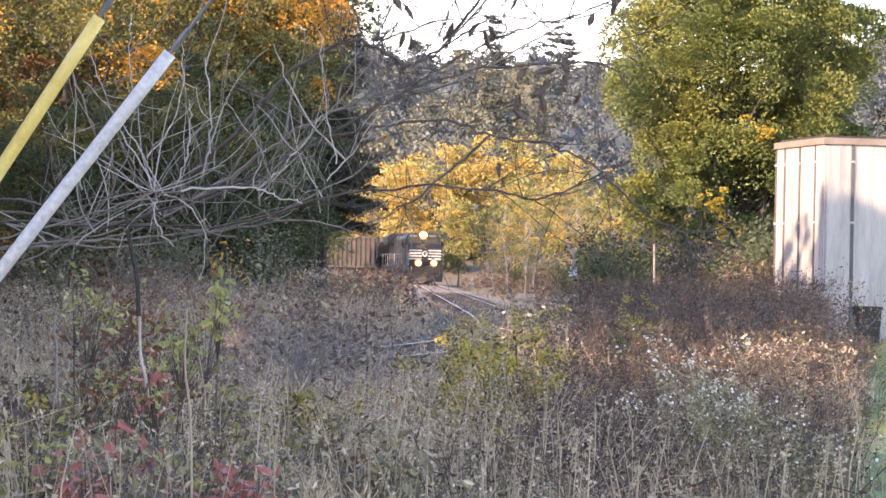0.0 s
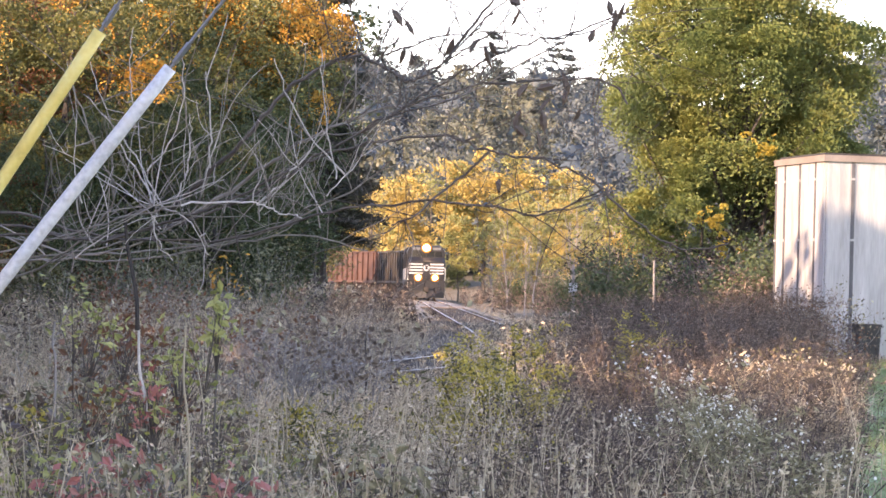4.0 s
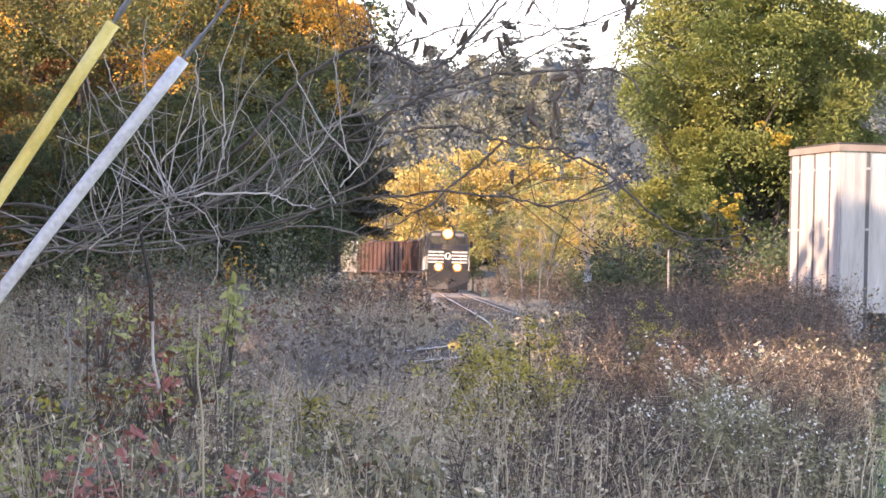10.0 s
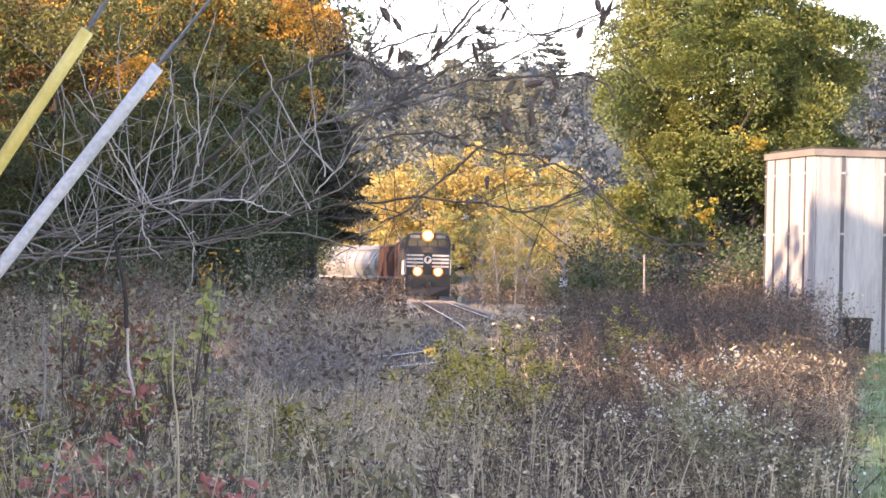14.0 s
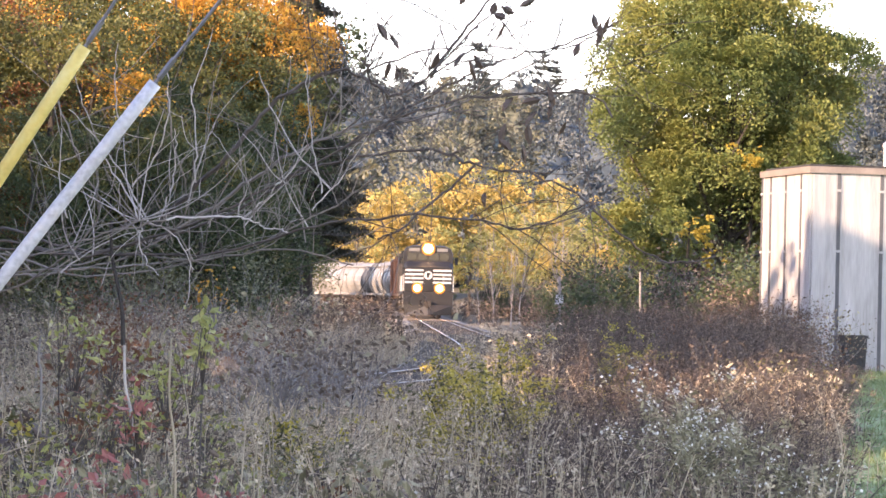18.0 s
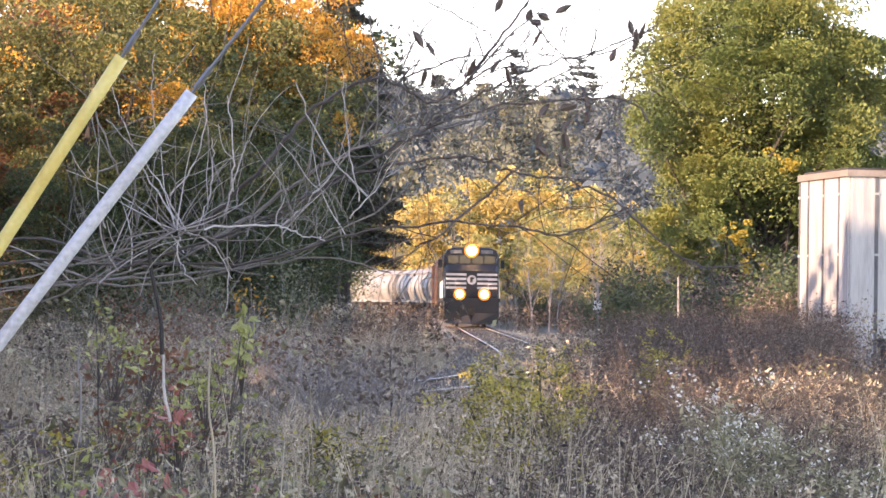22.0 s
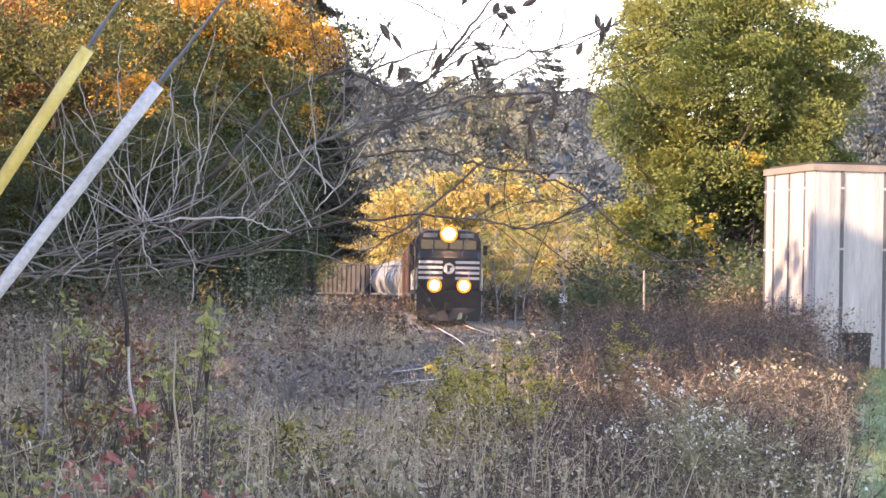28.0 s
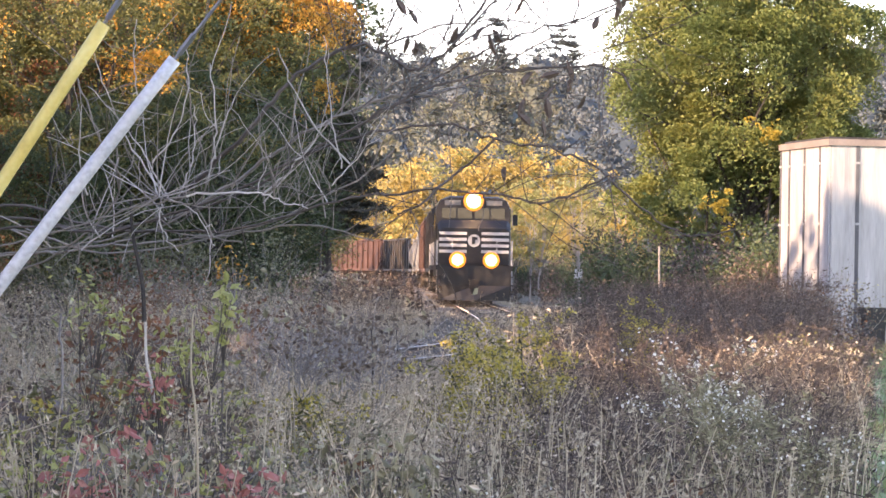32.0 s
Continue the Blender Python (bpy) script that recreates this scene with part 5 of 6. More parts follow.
def weed_kind(seed, tall, stems, tufts, leaf, slim=0.35, twiggy=4, spread=.16, head=0.5, bloom=0, bloom_size=.02, tip=0.3, low=.2):
    """One clump of bent stems with side twigs and small leaves: material 0 stems, 1 leaves, 2 bloom."""
    rng = np.random.default_rng(seed)
    b = Build()
    for _ in range(stems):
        h = tall * rng.uniform(.5 if low < .5 else .88, 1.1 if low < .5 else 1.02)
        lean = rng.normal(size=2) * spread
        foot = rng.normal(size=2) * spread * .6
        bow = rng.normal(size=(4, 2)) * .035 * tall
        p = np.array([(*(foot + lean * t ** 1.5 * h + bow[i]), h * t) for i, t in enumerate((0, .35, .7, 1))])
        b.tube(p, [.004, .0035, .0026, .0012], 3, 0)
        for _ in range(twiggy):
            t = rng.uniform(low, .98)
            s = np.array([np.interp(t, (0, .35, .7, 1), p[:, k]) for k in range(3)])
            e = s + rng.normal(size=3) * (.13, .13, .06) * tall + (0, 0, .08 * tall)
            b.tube([s, e], [.002, .001], 3, 0)
            k = max(2, tufts // (twiggy + 1))
            f = rng.random((k, 1)) ** .6
            b.leaves(s + (e - s) * f + rng.normal(size=(k, 3)) * .02, leaf * rng.uniform(.5, 1.4), rng, 1, slim)
            if bloom:
                m = bloom // twiggy
                b.leaves(s + (e - s) * rng.uniform(tip, 1.1, (m, 1)) + rng.normal(size=(m, 3)) * bloom_size * 1.1, bloom_size, rng, 2, .8, up=1)
        t = rng.random((max(2, tufts // 2), 1)) ** head
        q = np.array([[np.interp(v, (0, .35, .7, 1), p[:, k]) for k in range(3)] for v in t[:, 0]])
        b.leaves(q + rng.normal(size=q.shape) * .04, leaf * 1.1, rng, 1, slim)
    return b


def grass_kind(seed, tall, blades, spread=.12, wide=.004):
    rng = np.random.default_rng(seed)
    b = Build()
    for _ in range(blades):
        h, foot, lean = tall * rng.uniform(.5, 1.15), rng.normal(size=2) * spread * .6, rng.normal(size=2) * spread
        p = np.array([(*(foot + lean * t ** 2 * (1 + h)), h * t * (1 - .12 * t * abs(lean).sum() / spread)) for t in (0, .4, .75, 1)])
        side = np.array([-lean[1], lean[0], 0]) / (np.linalg.norm(lean) + 1e-6) * wide
        v = np.concatenate([np.stack([q - side * k, q + side * k]) for q, k in zip(p, (1, .9, .6, .1))])
        b.add(v, [(0, 1, 3, 2), (2, 3, 5, 4), (4, 5, 7, 6)], 0)
    return b


def near_track(x, y):
    return min((LINE[::4, 0] - x) ** 2 + (LINE[::4, 1] - y) ** 2) ** .5


def on_lawn(x, y):
    return x > 3.3 + (y - 23) * 0.163


def scatter(seed, n, y0, y1, x0, x1, tall, keep=None, grow=None):
    """Places for clumps in a wedge before the camera, x as a share of y; low along the open sight of the track."""
    rng = np.random.default_rng(seed)
    out = []
    while len(out) < n:
        n -= 0.002
        y = math.sqrt(rng.uniform(y0 * y0, y1 * y1))
        x = rng.uniform(x0, x1) * y
        if near_track(x, y) < 2.1 or on_lawn(x, y) or keep and not keep(x, y, rng):
            continue
        s = rng.uniform(.75, 1.2) * (grow(x, y) if grow else 1)
        g = float(np.asarray(ground_height(np.array([x]), np.array([y])))[0])
        if -.055 < x / y < .004 and y < 52:
            s = min(s, max(.12, (1.36 - .0303 * y - g) / tall))
        elif x / y > .132 and y > 20:
            s = min(s, max(.2, (1.35 - .0215 * y - g) / tall))
        elif .004 <= x / y < .05 and y < 110:
            s = min(s, max(.15, (1.33 - .0108 * y - g) / tall))
        out.append((x, y, g - .03, s, rng.uniform(0, 360)))
    return out


def field(name, kinds, places, mats, label, category="weeds"):
    b = Build()
    for i, (x, y, z, s, a) in enumerate(places):
        b.join(kinds[i % len(kinds)], pose(x, y, z, 0, 0, a) @ Matrix.Diagonal((s ** .6, s ** .6, s, 1)))
    return solid(name, b, mats, label, category, kind="stuff")


K_DRY = [weed_kind(200 + i, .85, 7, 30, .027, slim=.36, twiggy=7, spread=.24) for i in range(6)]
K_DRYFAR = [weed_kind(220 + i, 1.1, 5, 30, .036, twiggy=5, spread=.24) for i in range(5)]
K_BRUSH = [weed_kind(230 + i, 1.1, 3, 16, .10, twiggy=2, spread=.24) for i in range(4)]
K_GREEN = [weed_kind(240 + i, .68, 4, 44, .038, slim=.42, twiggy=6, spread=.24) for i in range(4)]
K_GRASS = [grass_kind(260 + i, .7, 26) for i in range(5)]
K_SHORT = [grass_kind(280 + i, .16, 16, .1, .006) for i in range(3)]
K_TRACKSIDE = [grass_kind(290 + i, .32, 14, .12, .006) for i in range(3)]


def patchy(seed, share):
    """Keeps places in patches of a metre or two."""
    return lambda x, y, rng: noise.noise(Vector((x * .9, y * .5, seed))) * 1.6 + .5 < share + rng.normal() * .12


field("dry_weeds", K_DRY, scatter(1, 640, 7.5, 27, -.22, .2, .85, lambda x, y, rng: x / y < .03 or rng.random() < .4), [M_DRY, M_DRY], "thick grey-brown dried weeds over the field")
field("dry_weeds", K_DRYFAR, scatter(2, 750, 27, 62, -.2, .05, 1.1), [M_DRY, M_DRY], "grey-brown dried weeds beside the track")
field("russet_weeds", K_DRY, scatter(7, 260, 8.5, 21, .02, .18, .85), [M_RUSSET, M_RUSSET], "brown dried weeds at the edge of the lawn")
field("russet_weeds", K_DRYFAR, scatter(3, 1150, 20, 64, .03, .18, 1.1, grow=lambda x, y: .8 + .4 * min(1, max(0, (y - 20) / 25))), [M_RUSSET, M_RUSSET], "dense russet dried weeds before the shed")
field("green_weeds", K_GREEN, scatter(4, 380, 7.5, 24, -.22, .2, .65, lambda x, y, rng: patchy(3, .5)(x, y, rng) and (x / y < .03 or rng.random() < .5)), [M_DRY, M_WEEDGREEN], "grey-green leafy weeds among the dry stems")
field("straw_grass", K_GRASS, scatter(5, 620, 6.5, 14, -.2, .2, .7, patchy(8, .7)), [M_STRAW], "pale straw-coloured dry grass stems", "grass")
field("far_brush", K_BRUSH, scatter(6, 1500, 62, 240, -.17, .15, 1.1, grow=lambda x, y: 1.5), [M_RUSSET, M_RUSSET], "low russet brush along the track")


def stalks():
    """Single dead stalks with nodding seed heads, standing out of the weeds."""
    rng = np.random.default_rng(43)
    b = Build()
    for _ in range(420):
        y = rng.uniform(8, 15)
        x = rng.uniform(-.17, .17) * y
        g = float(ground_height(np.array([x]), np.array([y]))[0])
        h = min(rng.uniform(.55, 1.25), 1.36 - .032 * y - g + .25)
        lean, nod = rng.normal(size=2) * .06, rng.normal(size=2) * .07
        p = np.array([(x + lean[0] * t + nod[0] * max(0, t - .75) * 3, y + lean[1] * t, g + h * t - max(0, t - .85) * .25 * h) for t in (0, .3, .6, .8, .92, 1)])
        b.tube(p, np.array([.0036, .0034, .003, .0024, .0018, .0012]) * rng.uniform(.7, 1.2), 4)
        k = rng.integers(4, 16)
        b.leaves(p[4] + (p[5] - p[4]) * rng.uniform(-1, 1, (k, 1)) + rng.normal(size=(k, 3)) * .012, .022, rng, 0, .5)
    solid("dead_stalks", b, M_STRAW, "pale upright dead stalks with nodding seed heads", "weeds", kind="stuff")


stalks()


def trackside_grass():
    """Thin dry grass that creeps over the edges of the ballast and between the rails."""
    rng = np.random.default_rng(41)
    out = []
    for _ in range(900):
        s = rng.uniform(38, 150)
        p = off_line(s, rng.choice([-1, 1]) * rng.uniform(1.2, 2.9) if rng.random() < .85 else rng.uniform(-.5, .5))
        out.append((p.x, p.y, -.3, rng.uniform(.6, 1.5), rng.uniform(0, 360)))
    field("trackside_grass", K_TRACKSIDE, out, [M_STRAW], "thin dry grass along the ballast", "grass")


trackside_grass()


def lawn_blades():
    rng = np.random.default_rng(40)
    out = []
    for _ in range(1300):
        y = rng.uniform(14, 60)
        x = 3.3 + (y - 23) * .163 + abs(rng.normal()) * 2.2 - .15
        out.append((x, y, float(np.asarray(ground_height(np.array([x]), np.array([y])))[0]) - .01, rng.uniform(.6, 1.3), rng.uniform(0, 360)))
    field("lawn_grass", K_SHORT, out, [M_BLADE], "short green mown grass blades", "grass")


lawn_blades()

# ------------------------------------------------------------------ brush and single plants


def brush_kind(seed, tall, stems, reach, fine, leaves=0, leaf=.06, spread=.35, r=.011):
    """A many-stemmed shrub of thin twigs: material 0 twigs, 1 what leaves it has."""
    rng = np.random.default_rng(seed)
    b = Build()
    for _ in range(stems):
        h = tall * rng.uniform(.55, 1.1)
        lean = rng.normal(size=2) * spread
        line = np.array([(*(rng.normal(size=2) * .12 + lean * t * h + rng.normal(size=2) * .05 * tall * t), h * t * (1 - .15 * t * np.abs(lean).sum())) for t in np.linspace(0, 1, 8)])
        line[1:-1] = (line[:-2] + 2 * line[1:-1] + line[2:]) / 4
        b.tube(line, np.linspace(r, r * .25, 8), 4, 0)
        twigs_on(b, line[1:], r * .8, rng, fine, reach, .35, 1, 0)
        if leaves:
            k = leaves // stems
            f = rng.uniform(.25, 1, k) * 7
            i = np.minimum(f.astype(int), 6)
            p = line[i] + (line[i + 1] - line[i]) * (f - i)[:, None] + rng.normal(size=(k, 3)) * reach * .45
            p[:, 2] = np.maximum(p[:, 2], .05)
            b.leaves(p, leaf, rng, 1, .55, .2)
    return b


K_BARE = [brush_kind(300 + i, 3.1, 6, .7, 7, 0, spread=.5, r=.008).parts(("branchwork", "foliage"), [M_GREYBRUSH]) for i in range(3)]
K_RUSSETBUSH = [brush_kind(310 + i, 1.7, 9, .45, 4, 800, .075, .3, .008).parts(("branchwork", "foliage"), [M_GREYBRUSH, M_RUSTLEAF if i == 2 else M_RUSSET]) for i in range(3)]
K_DARKBUSH = [brush_kind(320 + i, 2.6, 9, .6, 3, 2400, .10, .3, .012).parts(("branchwork", "foliage"), [M_DARKBARK, M_DEEP if i else M_RUSSET]) for i in range(3)]
K_UNDER = [brush_kind(330 + i, 2.6, 8, .6, 5, 1500, .085, .36, .008).parts(("branchwork", "foliage"), [M_GREYBRUSH, M_UNDER]) for i in range(3)]
K_FIELD = [brush_kind(350 + i, 1.75, 6, .4, 6, 210, .07, .3, .0065).parts(("branchwork", "foliage"), [M_PALESHOOT if i == 1 else M_GREYBRUSH, (M_DEADLEAF, M_WEEDGREEN, M_RUSTLEAF)[i]]) for i in range(3)]
rng_b = np.random.default_rng(55)


def bush(meshes, i, x, y, scale, name, label, group):
    g = float(ground_height(np.array([x]), np.array([y]))[0])
    t = thing(name, label, "shrub", group, at=pose(x, y, g - .05, 0, 0, rng_b.uniform(0, 360)))
    t.scale = (scale * rng_b.uniform(.85, 1.2), scale, scale * rng_b.uniform(.85, 1.15))
    for piece, me in meshes[i % len(meshes)]:
        tagged(part(piece, me, None, t), kind="stuff" if piece == "foliage" else "")


for i in range(14):          # grey thicket before the wood
    y = rng_b.uniform(52, 62)
    bush(K_BARE, i, -y * rng_b.uniform(.04, .165), y, rng_b.uniform(.55, .85), "bare_bush", "leafless grey thicket bush in front of the wood", "bushes of the thicket")
for i in range(26):          # dark leafy undergrowth at the wood's foot
    y = rng_b.uniform(58, 66)
    bush(K_UNDER, i, -y * rng_b.uniform(.052, .17), y, rng_b.uniform(.8, 1.2), "dark_bush", "dense dull green undergrowth at the wood's foot", "bushes of the undergrowth")
for i in range(22):          # brown-leafed bushes on the near side of the thicket
    y = rng_b.uniform(44, 66)
    x = -y * rng_b.uniform(.025, .165)
    if near_track(x, y) > 3.2:
        bush(K_RUSSETBUSH, i, x, y, rng_b.uniform(.7, 1.1), "russet_bush", "brown and russet leafed bush beside the track", "bushes beside the track")
for i in range(15):          # twiggy brown-leafed growth in the field before the track
    y = rng_b.uniform(19, 28.5)
    x = -y * rng_b.uniform(.062, .165)
    if near_track(x, y) > 2.3:
        bush([K_FIELD[0], K_FIELD[1], K_FIELD[2]], i, x, y, rng_b.uniform(.7, 1.05), "field_bush", "twiggy bush with withered brown and grey-green leaves", "bushes of the field")
for i in range(26):          # brush beyond the track, dark-leafed to stand for the band of shade there
    y = rng_b.uniform(172, 215)
    bush(K_DARKBUSH, i, y * rng_b.uniform(.008, .048) + 2.4, y, rng_b.uniform(.8, 1.2), "brush", "dark shaded brush on the far side of the track", "bushes beyond the track")
for i in range(20):          # dark bushes under the oak
    y = rng_b.uniform(70, 90)
    bush(K_DARKBUSH, i, y * rng_b.uniform(.05, .125), y, rng_b.uniform(.8, 1.15), "dark_bush", "dense dark bush in the shade below the oak", "bushes under the oak")
for i in range(16):          # tall brown weeds at the edge before the shed
    y = rng_b.uniform(50, 58)
    bush(K_RUSSETBUSH, i, y * rng_b.uniform(.06, .15), y, rng_b.uniform(.65, .95), "russet_bush", "tall russet dry-leafed bush before the shed", "bushes before the shed")
for i, (x, y) in enumerate([(7.7, 58.6), (8.1, 58.4), (8.5, 58.3)]):
    bush([brush_kind(340 + i, 1.5, 4, .35, 4, 160, .07, .18, .007).parts(("branchwork", "foliage"), [M_TWIG, M_WEEDGREEN])], i, x, y, 1.0, "sapling", "thin leafy sapling against the white shed wall", "saplings by the shed")


def herb(name, label, category, at, shape, mats, group="", turn=0.0):
    """A single plant standing on the ground below the place named."""
    g = float(ground_height(np.array([at[0]]), np.array([at[1]]))[0])
    t = thing(name, label, category, group, at=pose(at[0], at[1], g - .03, 0, 0, turn))
    for piece, me in shape.parts(("tuft",) if len(mats) == 1 else ("stalk", "foliage", "bloom"), mats):
        tagged(part(piece, me, None, t), kind="stuff" if piece in ("foliage", "bloom") else "")
    return t


def tall_for(at):
    return at[2] - float(ground_height(np.array([at[0]]), np.array([at[1]]))[0])


# goldenrod
for i, (at, stems) in enumerate([((0.198, 20.000, 0.894), 9), ((0.503, 21.000, 0.983), 8), ((0.794, 22.000, 0.927), 7), ((0.299, 18.500, 0.743), 9), ((0.091, 24.000, 0.872), 4), ((2.285, 34.000, 1.061), 6), ((-0.787, 15.000, 0.837), 6), ((-0.663, 14.000, 0.830), 3), ((-1.861, 13.000, 0.788), 7), ((-1.864, 14.000, 0.776), 5), ((-0.515, 16.000, 0.745), 2), ((0.216, 15.000, 0.691), 3), ((-0.580, 15.000, 0.795), 2)]):
    herb("goldenrod", "goldenrod with fading yellow plumes among dry weeds", "plant", at, weed_kind(400 + i, tall_for(at) / 1.02, stems + (4 if i < 6 else 1), 70, .055, .25, 6, .14, .7, 300 if i < 6 else 110, .026), [M_DRY, M_RODLEAF, M_GOLDENROD], "goldenrod plants")
# white asters
for i, (at, stems) in enumerate([((1.187, 13.000, 0.944), 4), ((1.293, 13.000, 0.873), 4), ((1.402, 12.600, 0.835), 4), ((1.518, 12.600, 0.799), 4), ((1.161, 12.600, 0.830), 3), ((1.295, 12.300, 0.808), 3), ((1.508, 12.000, 0.742), 3), ((0.049, 10.000, 0.616), 3), ((0.164, 9.600, 0.619), 3), ((1.606, 12.000, 0.671), 3)]):
    herb("aster", "bushy aster with clusters of tiny white flowers", "plant", at, weed_kind(430 + i, tall_for(at) / 1.02, stems, 60, .04, .3, 6, .08, .7, 60 if i < 2 else 15, .0165, .85, .85), [M_WEEDGREEN, M_WEEDGREEN, M_ASTER], "white asters")


def leafy_spray(seed, count, wide, high, leaf, slim=.5):
    """A few thin stems that carry broad leaves at their upper part."""
    rng = np.random.default_rng(seed)
    b = Build()
    for _ in range(max(2, count // 10)):
        h = high * rng.uniform(.9, 1.03)
        lean = rng.normal(size=2) * wide * .8
        p = np.array([(*(lean * t * t), h * t) for t in (0, .4, .75, 1)])
        b.tube(p, [.006, .005, .004, .002], 4, 0)
        q = p[1] + (p[3] - p[1]) * rng.uniform(.78, 1.05, (16, 1)) + rng.normal(size=(16, 3)) * (wide * 1.05, wide * 1.05, .045)
        for c in q:
            b.tube([p[2], (p[2] + c) / 2 + (0, 0, .02), c], [.002, .0015, .001], 3, 0)
        b.leaves(q, leaf, rng, 1, slim, .4, .6)
        b.leaves(q + rng.normal(size=q.shape) * leaf * .5, leaf * .8, rng, 1, slim, .4, .6)
    return b


for i, (at, count, wide, leaf, mat, label) in enumerate([
    ((-1.245, 10.500, 0.700), 35, .10, .06, M_REDLEAF, "low sumac sprig with pinkish red autumn leaves"),
    ((-0.665, 9.800, 0.665), 24, .08, .05, M_REDLEAF, "low sumac sprig with crimson autumn leaves"),
    ((-0.655, 9.400, 0.626), 30, .06, .05, M_REDLEAF, "low sumac sprig with crimson autumn leaves"),
    ((-1.193, 9.600, 0.610), 30, .06, .05, M_REDLEAF, "low sumac sprig with crimson autumn leaves"),
    ((-1.548, 13.000, 0.861), 50, .13, .06, M_RUSTLEAF, "sapling with rust brown autumn leaves"),
    ((-1.864, 16.000, 1.088), 40, .10, .09, M_RUSTLEAF, "sapling with hanging dark brown leaves"),
    ((-0.854, 10.500, 0.762), 56, .08, .05, M_DEADLEAF, "withered weed with dark curled leaves"),
    ((-1.256, 12.000, 0.962), 8, .03, .05, M_REDLEAF, "thin sapling with few bright red leaves"),
    ((-1.948, 15.000, 1.267), 34, .12, .065, M_LIMELEAF, "sapling with fresh lime green leaves"),
    ((-1.263, 13.000, 1.064), 26, .11, .07, M_LIMELEAF, "sapling with yellow-green leaves"),
    ((-1.147, 13.000, 1.145), 22, .10, .07, M_LIMELEAF, "sapling with yellow-green leaves"),
    ((-1.223, 12.000, 0.927), 16, .05, .06, M_LIMELEAF, "sapling with yellow-green leaves"),
    ((-1.126, 14.000, 1.315), 8, .03, .09, M_LIMELEAF, "thin sapling tipped with yellow leaves"),
    ((-1.520, 10.500, 0.695), 30, .06, .06, M_LIMELEAF, "low sprig with lime yellow leaves"),
    ((-0.902, 10.000, 0.687), 20, .08, .05, M_LIMELEAF, "low sprig with lime yellow leaves"),
    ((-0.236, 10.000, 0.731), 70, .07, .07, M_WEEDGREEN, "green leafy weed among straw grass"),
    ((-1.056, 20.000, 0.988), 90, .22, .07, M_DEADLEAF, "bush with withered brown leaves"),
    ((-0.808, 22.000, 1.026), 70, .2, .10, M_DEADLEAF, "bush with withered brown leaves"),
    ((-0.571, 20.000, 0.958), 40, .14, .10, M_DEADLEAF, "bush with withered brown leaves"),
    ((-1.611, 24.000, 1.103), 80, .3, .08, M_RUSTLEAF, "bush with rust brown leaves"),
    ((-2.236, 30.000, 1.521), 12, .1, .08, M_ORANGE, "small bush with orange autumn leaves"),
    # weeds of a sunlit patch; the sun is put into the pale leaf colour
    ((-2.9, 66.0, 1.30), 60, .35, .13, M_STRAW, "dry weed beside the track, sunlight put into its pale colour"),
    ((-2.45, 67.0, 1.15), 50, .3, .13, M_STRAW, "dry weed beside the track, sunlight put into its pale colour"),
    ((3.322, 27.000, 0.743), 90, .3, .06, M_STRAW, "pale dry weed in evening sun"),
    ((3.670, 28.000, 0.782), 70, .25, .06, M_RODLEAF, "yellowing dry weed in evening sun"),
]):
    herb("sapling" if "sapling" in label else "bush" if "bush" in label else "leafy_sprig", label, "plant", at, leafy_spray(460 + i, count, wide, tall_for(at), leaf * (.7 if "bush" in label else 1.15 if mat is M_REDLEAF else .82)), [M_GREYBRUSH if "bush" in label else M_TWIG, mat], "leafy plants of the field")

# leafy weeds of many kinds standing out of the dry growth
SPRIGS = [(M_WEEDGREEN, .075, "weed with pale grey-green leaves among dry stems"), (M_DEADLEAF, .07, "weed with curled withered brown leaves"), (M_RUSTLEAF, .06, "small sapling with rust brown leaves"),
          (M_WEEDGREEN, .06, "tall weed with small grey-green leaves"), (M_HANGLEAF, .075, "weed with dark shrivelled leaves"), (M_UNDER, .07, "weed with dull green leaves"), (M_LIMELEAF, .05, "weed with small yellow-green leaves")]
sprig_kinds = [[leafy_spray(700 + 10 * k + i, 30 + 10 * i, .13, .9, leaf, .45).parts(("stalk", "foliage"), [M_GREYBRUSH if k % 2 else M_TWIG, mat]) for i in range(2)] for k, (mat, leaf, _) in enumerate(SPRIGS)]
rng_s = np.random.default_rng(91)
for i in range(84):
    y = rng_s.uniform(9.0, 19.0)
    x = y * rng_s.uniform(-.168, .02 if i % 3 else .11)
    k = min(int(rng_s.random() * 7.4), 6) if rng_s.random() < .85 else 0
    g = float(ground_height(np.array([x]), np.array([y]))[0])
    top = rng_s.uniform(.62, 1.0 if x / y < -.065 else .8)
    if x / y > -.065:
        top = min(top, 1.32 - .036 * y - g)
    sprig = thing("leafy_weed", SPRIGS[k][2], "plant", "leafy weeds of the field", at=pose(x, y, g - .03, 0, 0, rng_s.uniform(0, 360)))
    sprig.scale = (.9, .9, max(.3, top / .9))
    for piece, me in sprig_kinds[k][i % 2]:
        tagged(part(piece, me, None, sprig), kind="stuff" if piece == "foliage" else "")

# straw-coloured grass tufts in front
for i, at in enumerate([(-0.412, 9.400, 0.802), (-0.344, 9.600, 0.821), (-0.249, 9.000, 0.810), (-0.164, 9.300, 0.813), (-0.101, 8.800, 0.790), (0.370, 9.000, 0.769), (-0.461, 8.900, 0.758), (-0.011, 8.700, 0.763), (1.340, 10.000, 0.724), (1.512, 10.500, 0.716), (-0.318, 10.000, 0.810)]):
    t = herb("grass_tuft", "upright tuft of pale straw-coloured dry grass", "grass", at, grass_kind(500 + i, tall_for(at), 34, .1, .0035), [M_STRAW], "straw grass tufts")

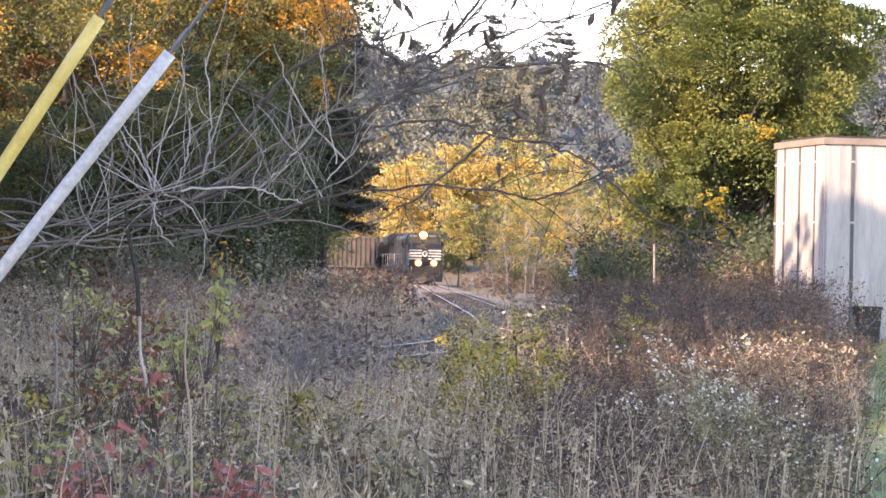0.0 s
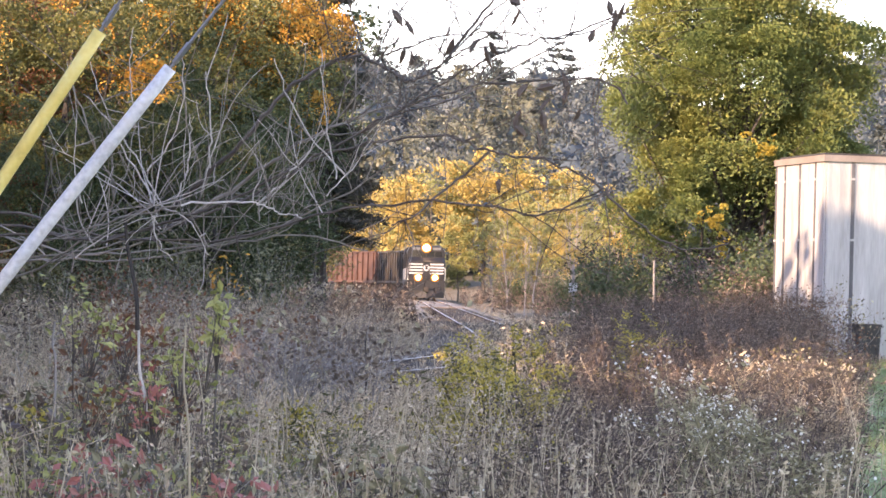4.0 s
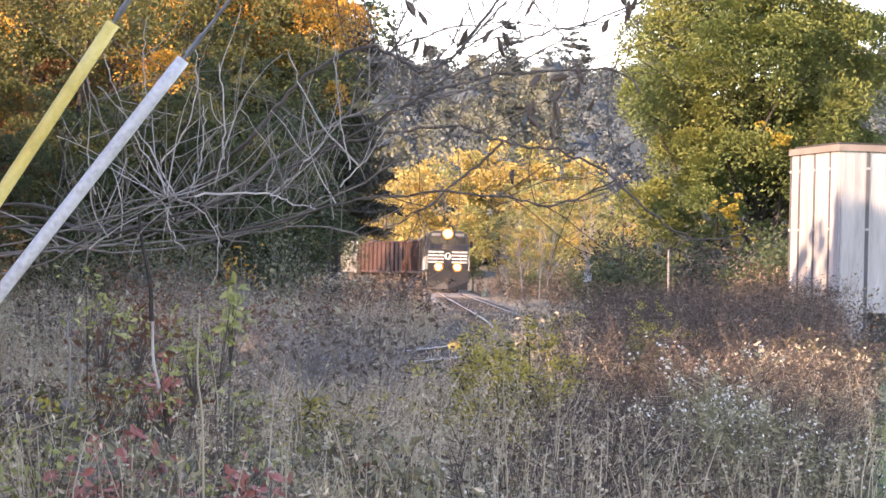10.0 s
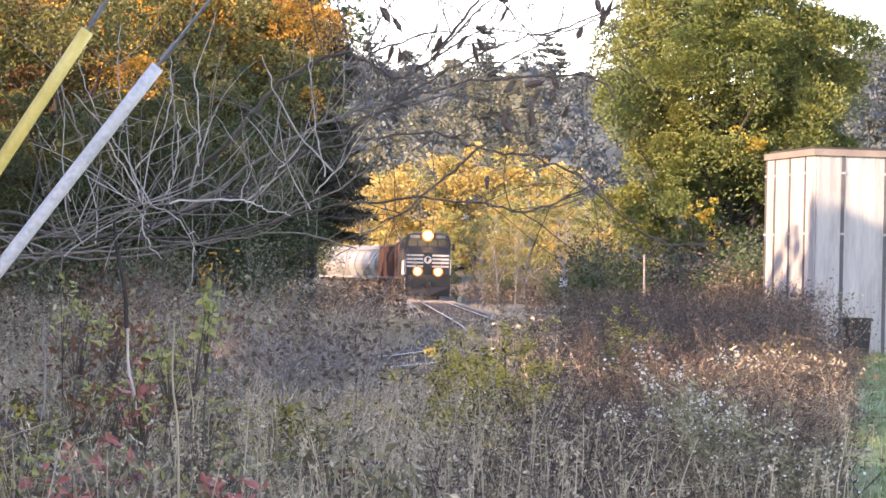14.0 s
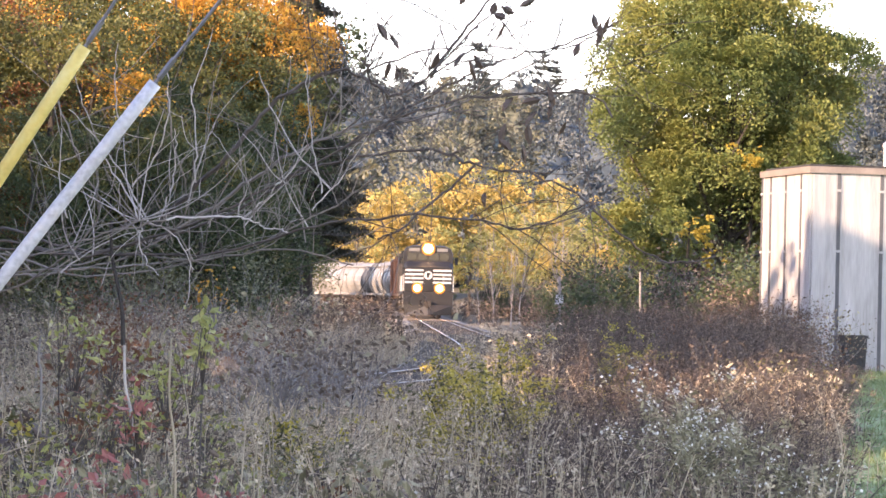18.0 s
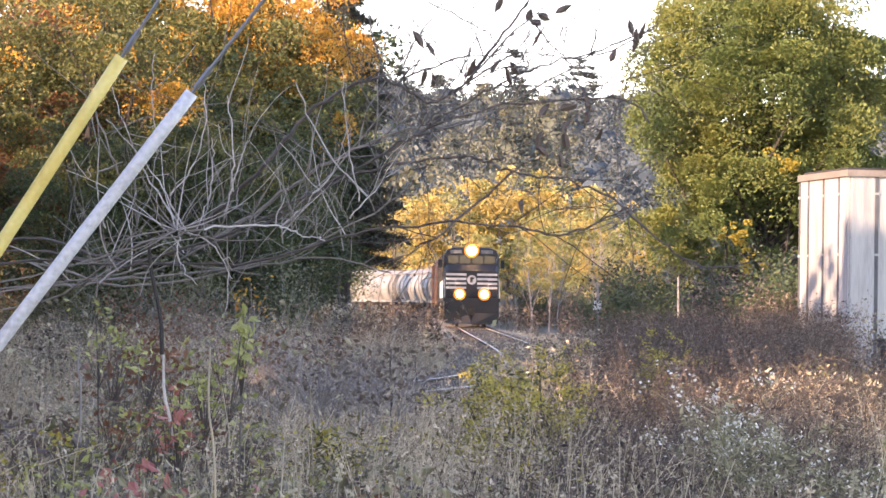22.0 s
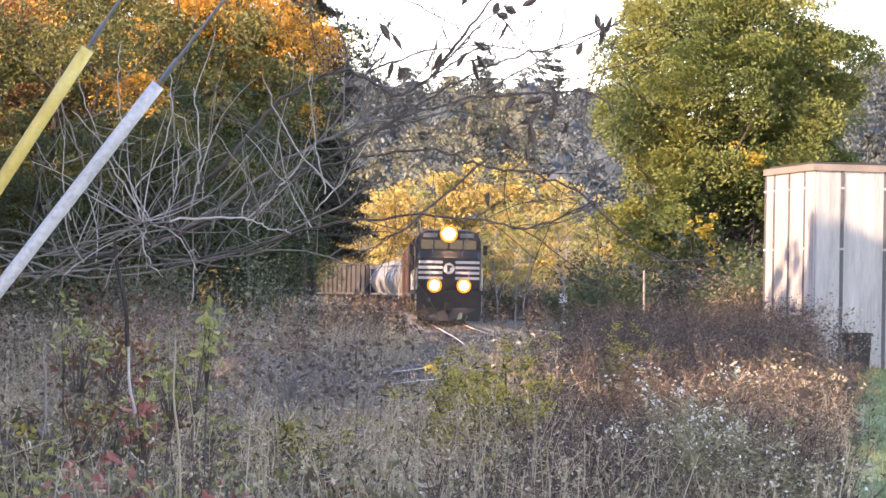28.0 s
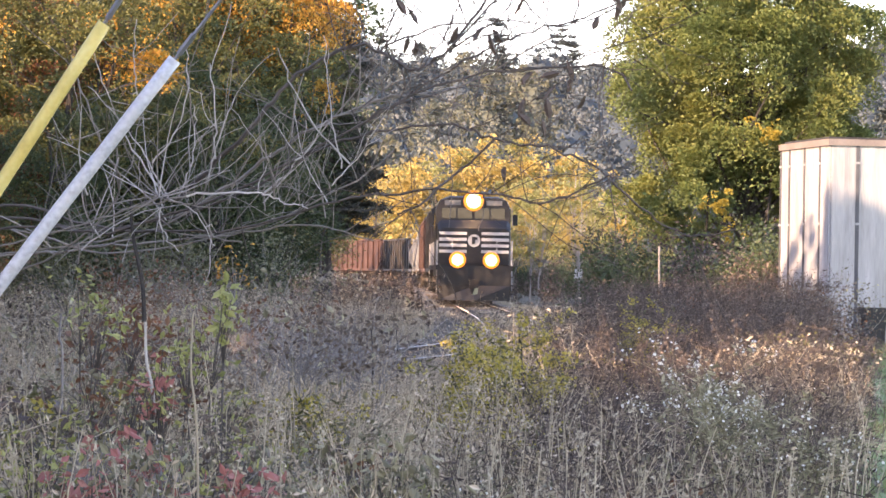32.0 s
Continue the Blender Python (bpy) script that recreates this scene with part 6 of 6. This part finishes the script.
# pale bare stems standing in the weeds
for i, (low, high, r, mat) in enumerate([((-1.237, 12.000, 0.539), (-1.295, 12.000, 1.119), .0095, M_PALETWIG), ((-0.844, 9.500, 0.519), (-0.865, 9.500, 1.199), .0055, M_STRAW), ((-1.300, 12.000, 1.119), (-1.367, 12.000, 1.651), .011, M_DARKBARK),
                                      ((-1.930, 14.000, 0.704), (-1.931, 14.000, 1.114), .008, M_GREYBRUSH), ((-0.175, 10.000, 0.712), (-0.110, 10.000, 0.976), .004, M_STRAW), ((-0.690, 26.000, 0.369), (-0.690, 26.000, 0.894), .012, M_DARKBARK), ((-0.497, 28.000, 0.412), (-0.494, 28.000, 0.808), .008, M_DARKBARK), ((0.560, 21.000, 0.666), (0.547, 21.000, 0.899), .008, M_DARKBARK)]):
    low, high = Vector(low), Vector(high)
    d = (high - low) / max(.01, high.z - low.z)
    g = float(ground_height(np.array([low.x]), np.array([low.y]))[0])
    foot = low - d * (low.z - g + .05) if i != 2 else low
    line = spline([foot, low.lerp(high, .3) + Vector((.01, 0, 0)), low.lerp(high, .7) - Vector((.008, 0, 0)), high])
    st = thing("dead_sapling", "pale bare upright stem standing in the weeds" if mat != M_DARKBARK else "dark bare upright stem standing in the weeds", "plant", "bare stems", at=pose(*foot))
    part("stem", Build().tube(line - np.array(foot), np.linspace(r, r * .6, len(line)), 6), mat, st)

# small white marker posts by the line, and a weathered stake
for p, h, r, label in [((3.499, 75.000, 1.969), 2.0, .05, "weathered pale wooden post beside the track"), ((5.285, 70.000, 2.083), 2.4, .03, "slim pale dead trunk before the bushes")]:
    g = float(ground_height(np.array([p[0]]), np.array([p[1]]))[0])
    post = thing("post", label, "post", at=pose(p[0], p[1], g))
    part("shaft", Build().tube([(0, 0, -.2), (.02, 0, (p[2] - g) * .5), (0, 0, p[2] - g), (0, 0, p[2] - g)], [r, r * .95, r * .85, .005], 9), M_GREYBRUSH, post)
    if "wooden" in label:
        part("plate", Build().box(-.11, -.075, p[2] - g - .75, .11, -.055, p[2] - g - .5), M_WHITEPVC, post, "small white plate")

motions()
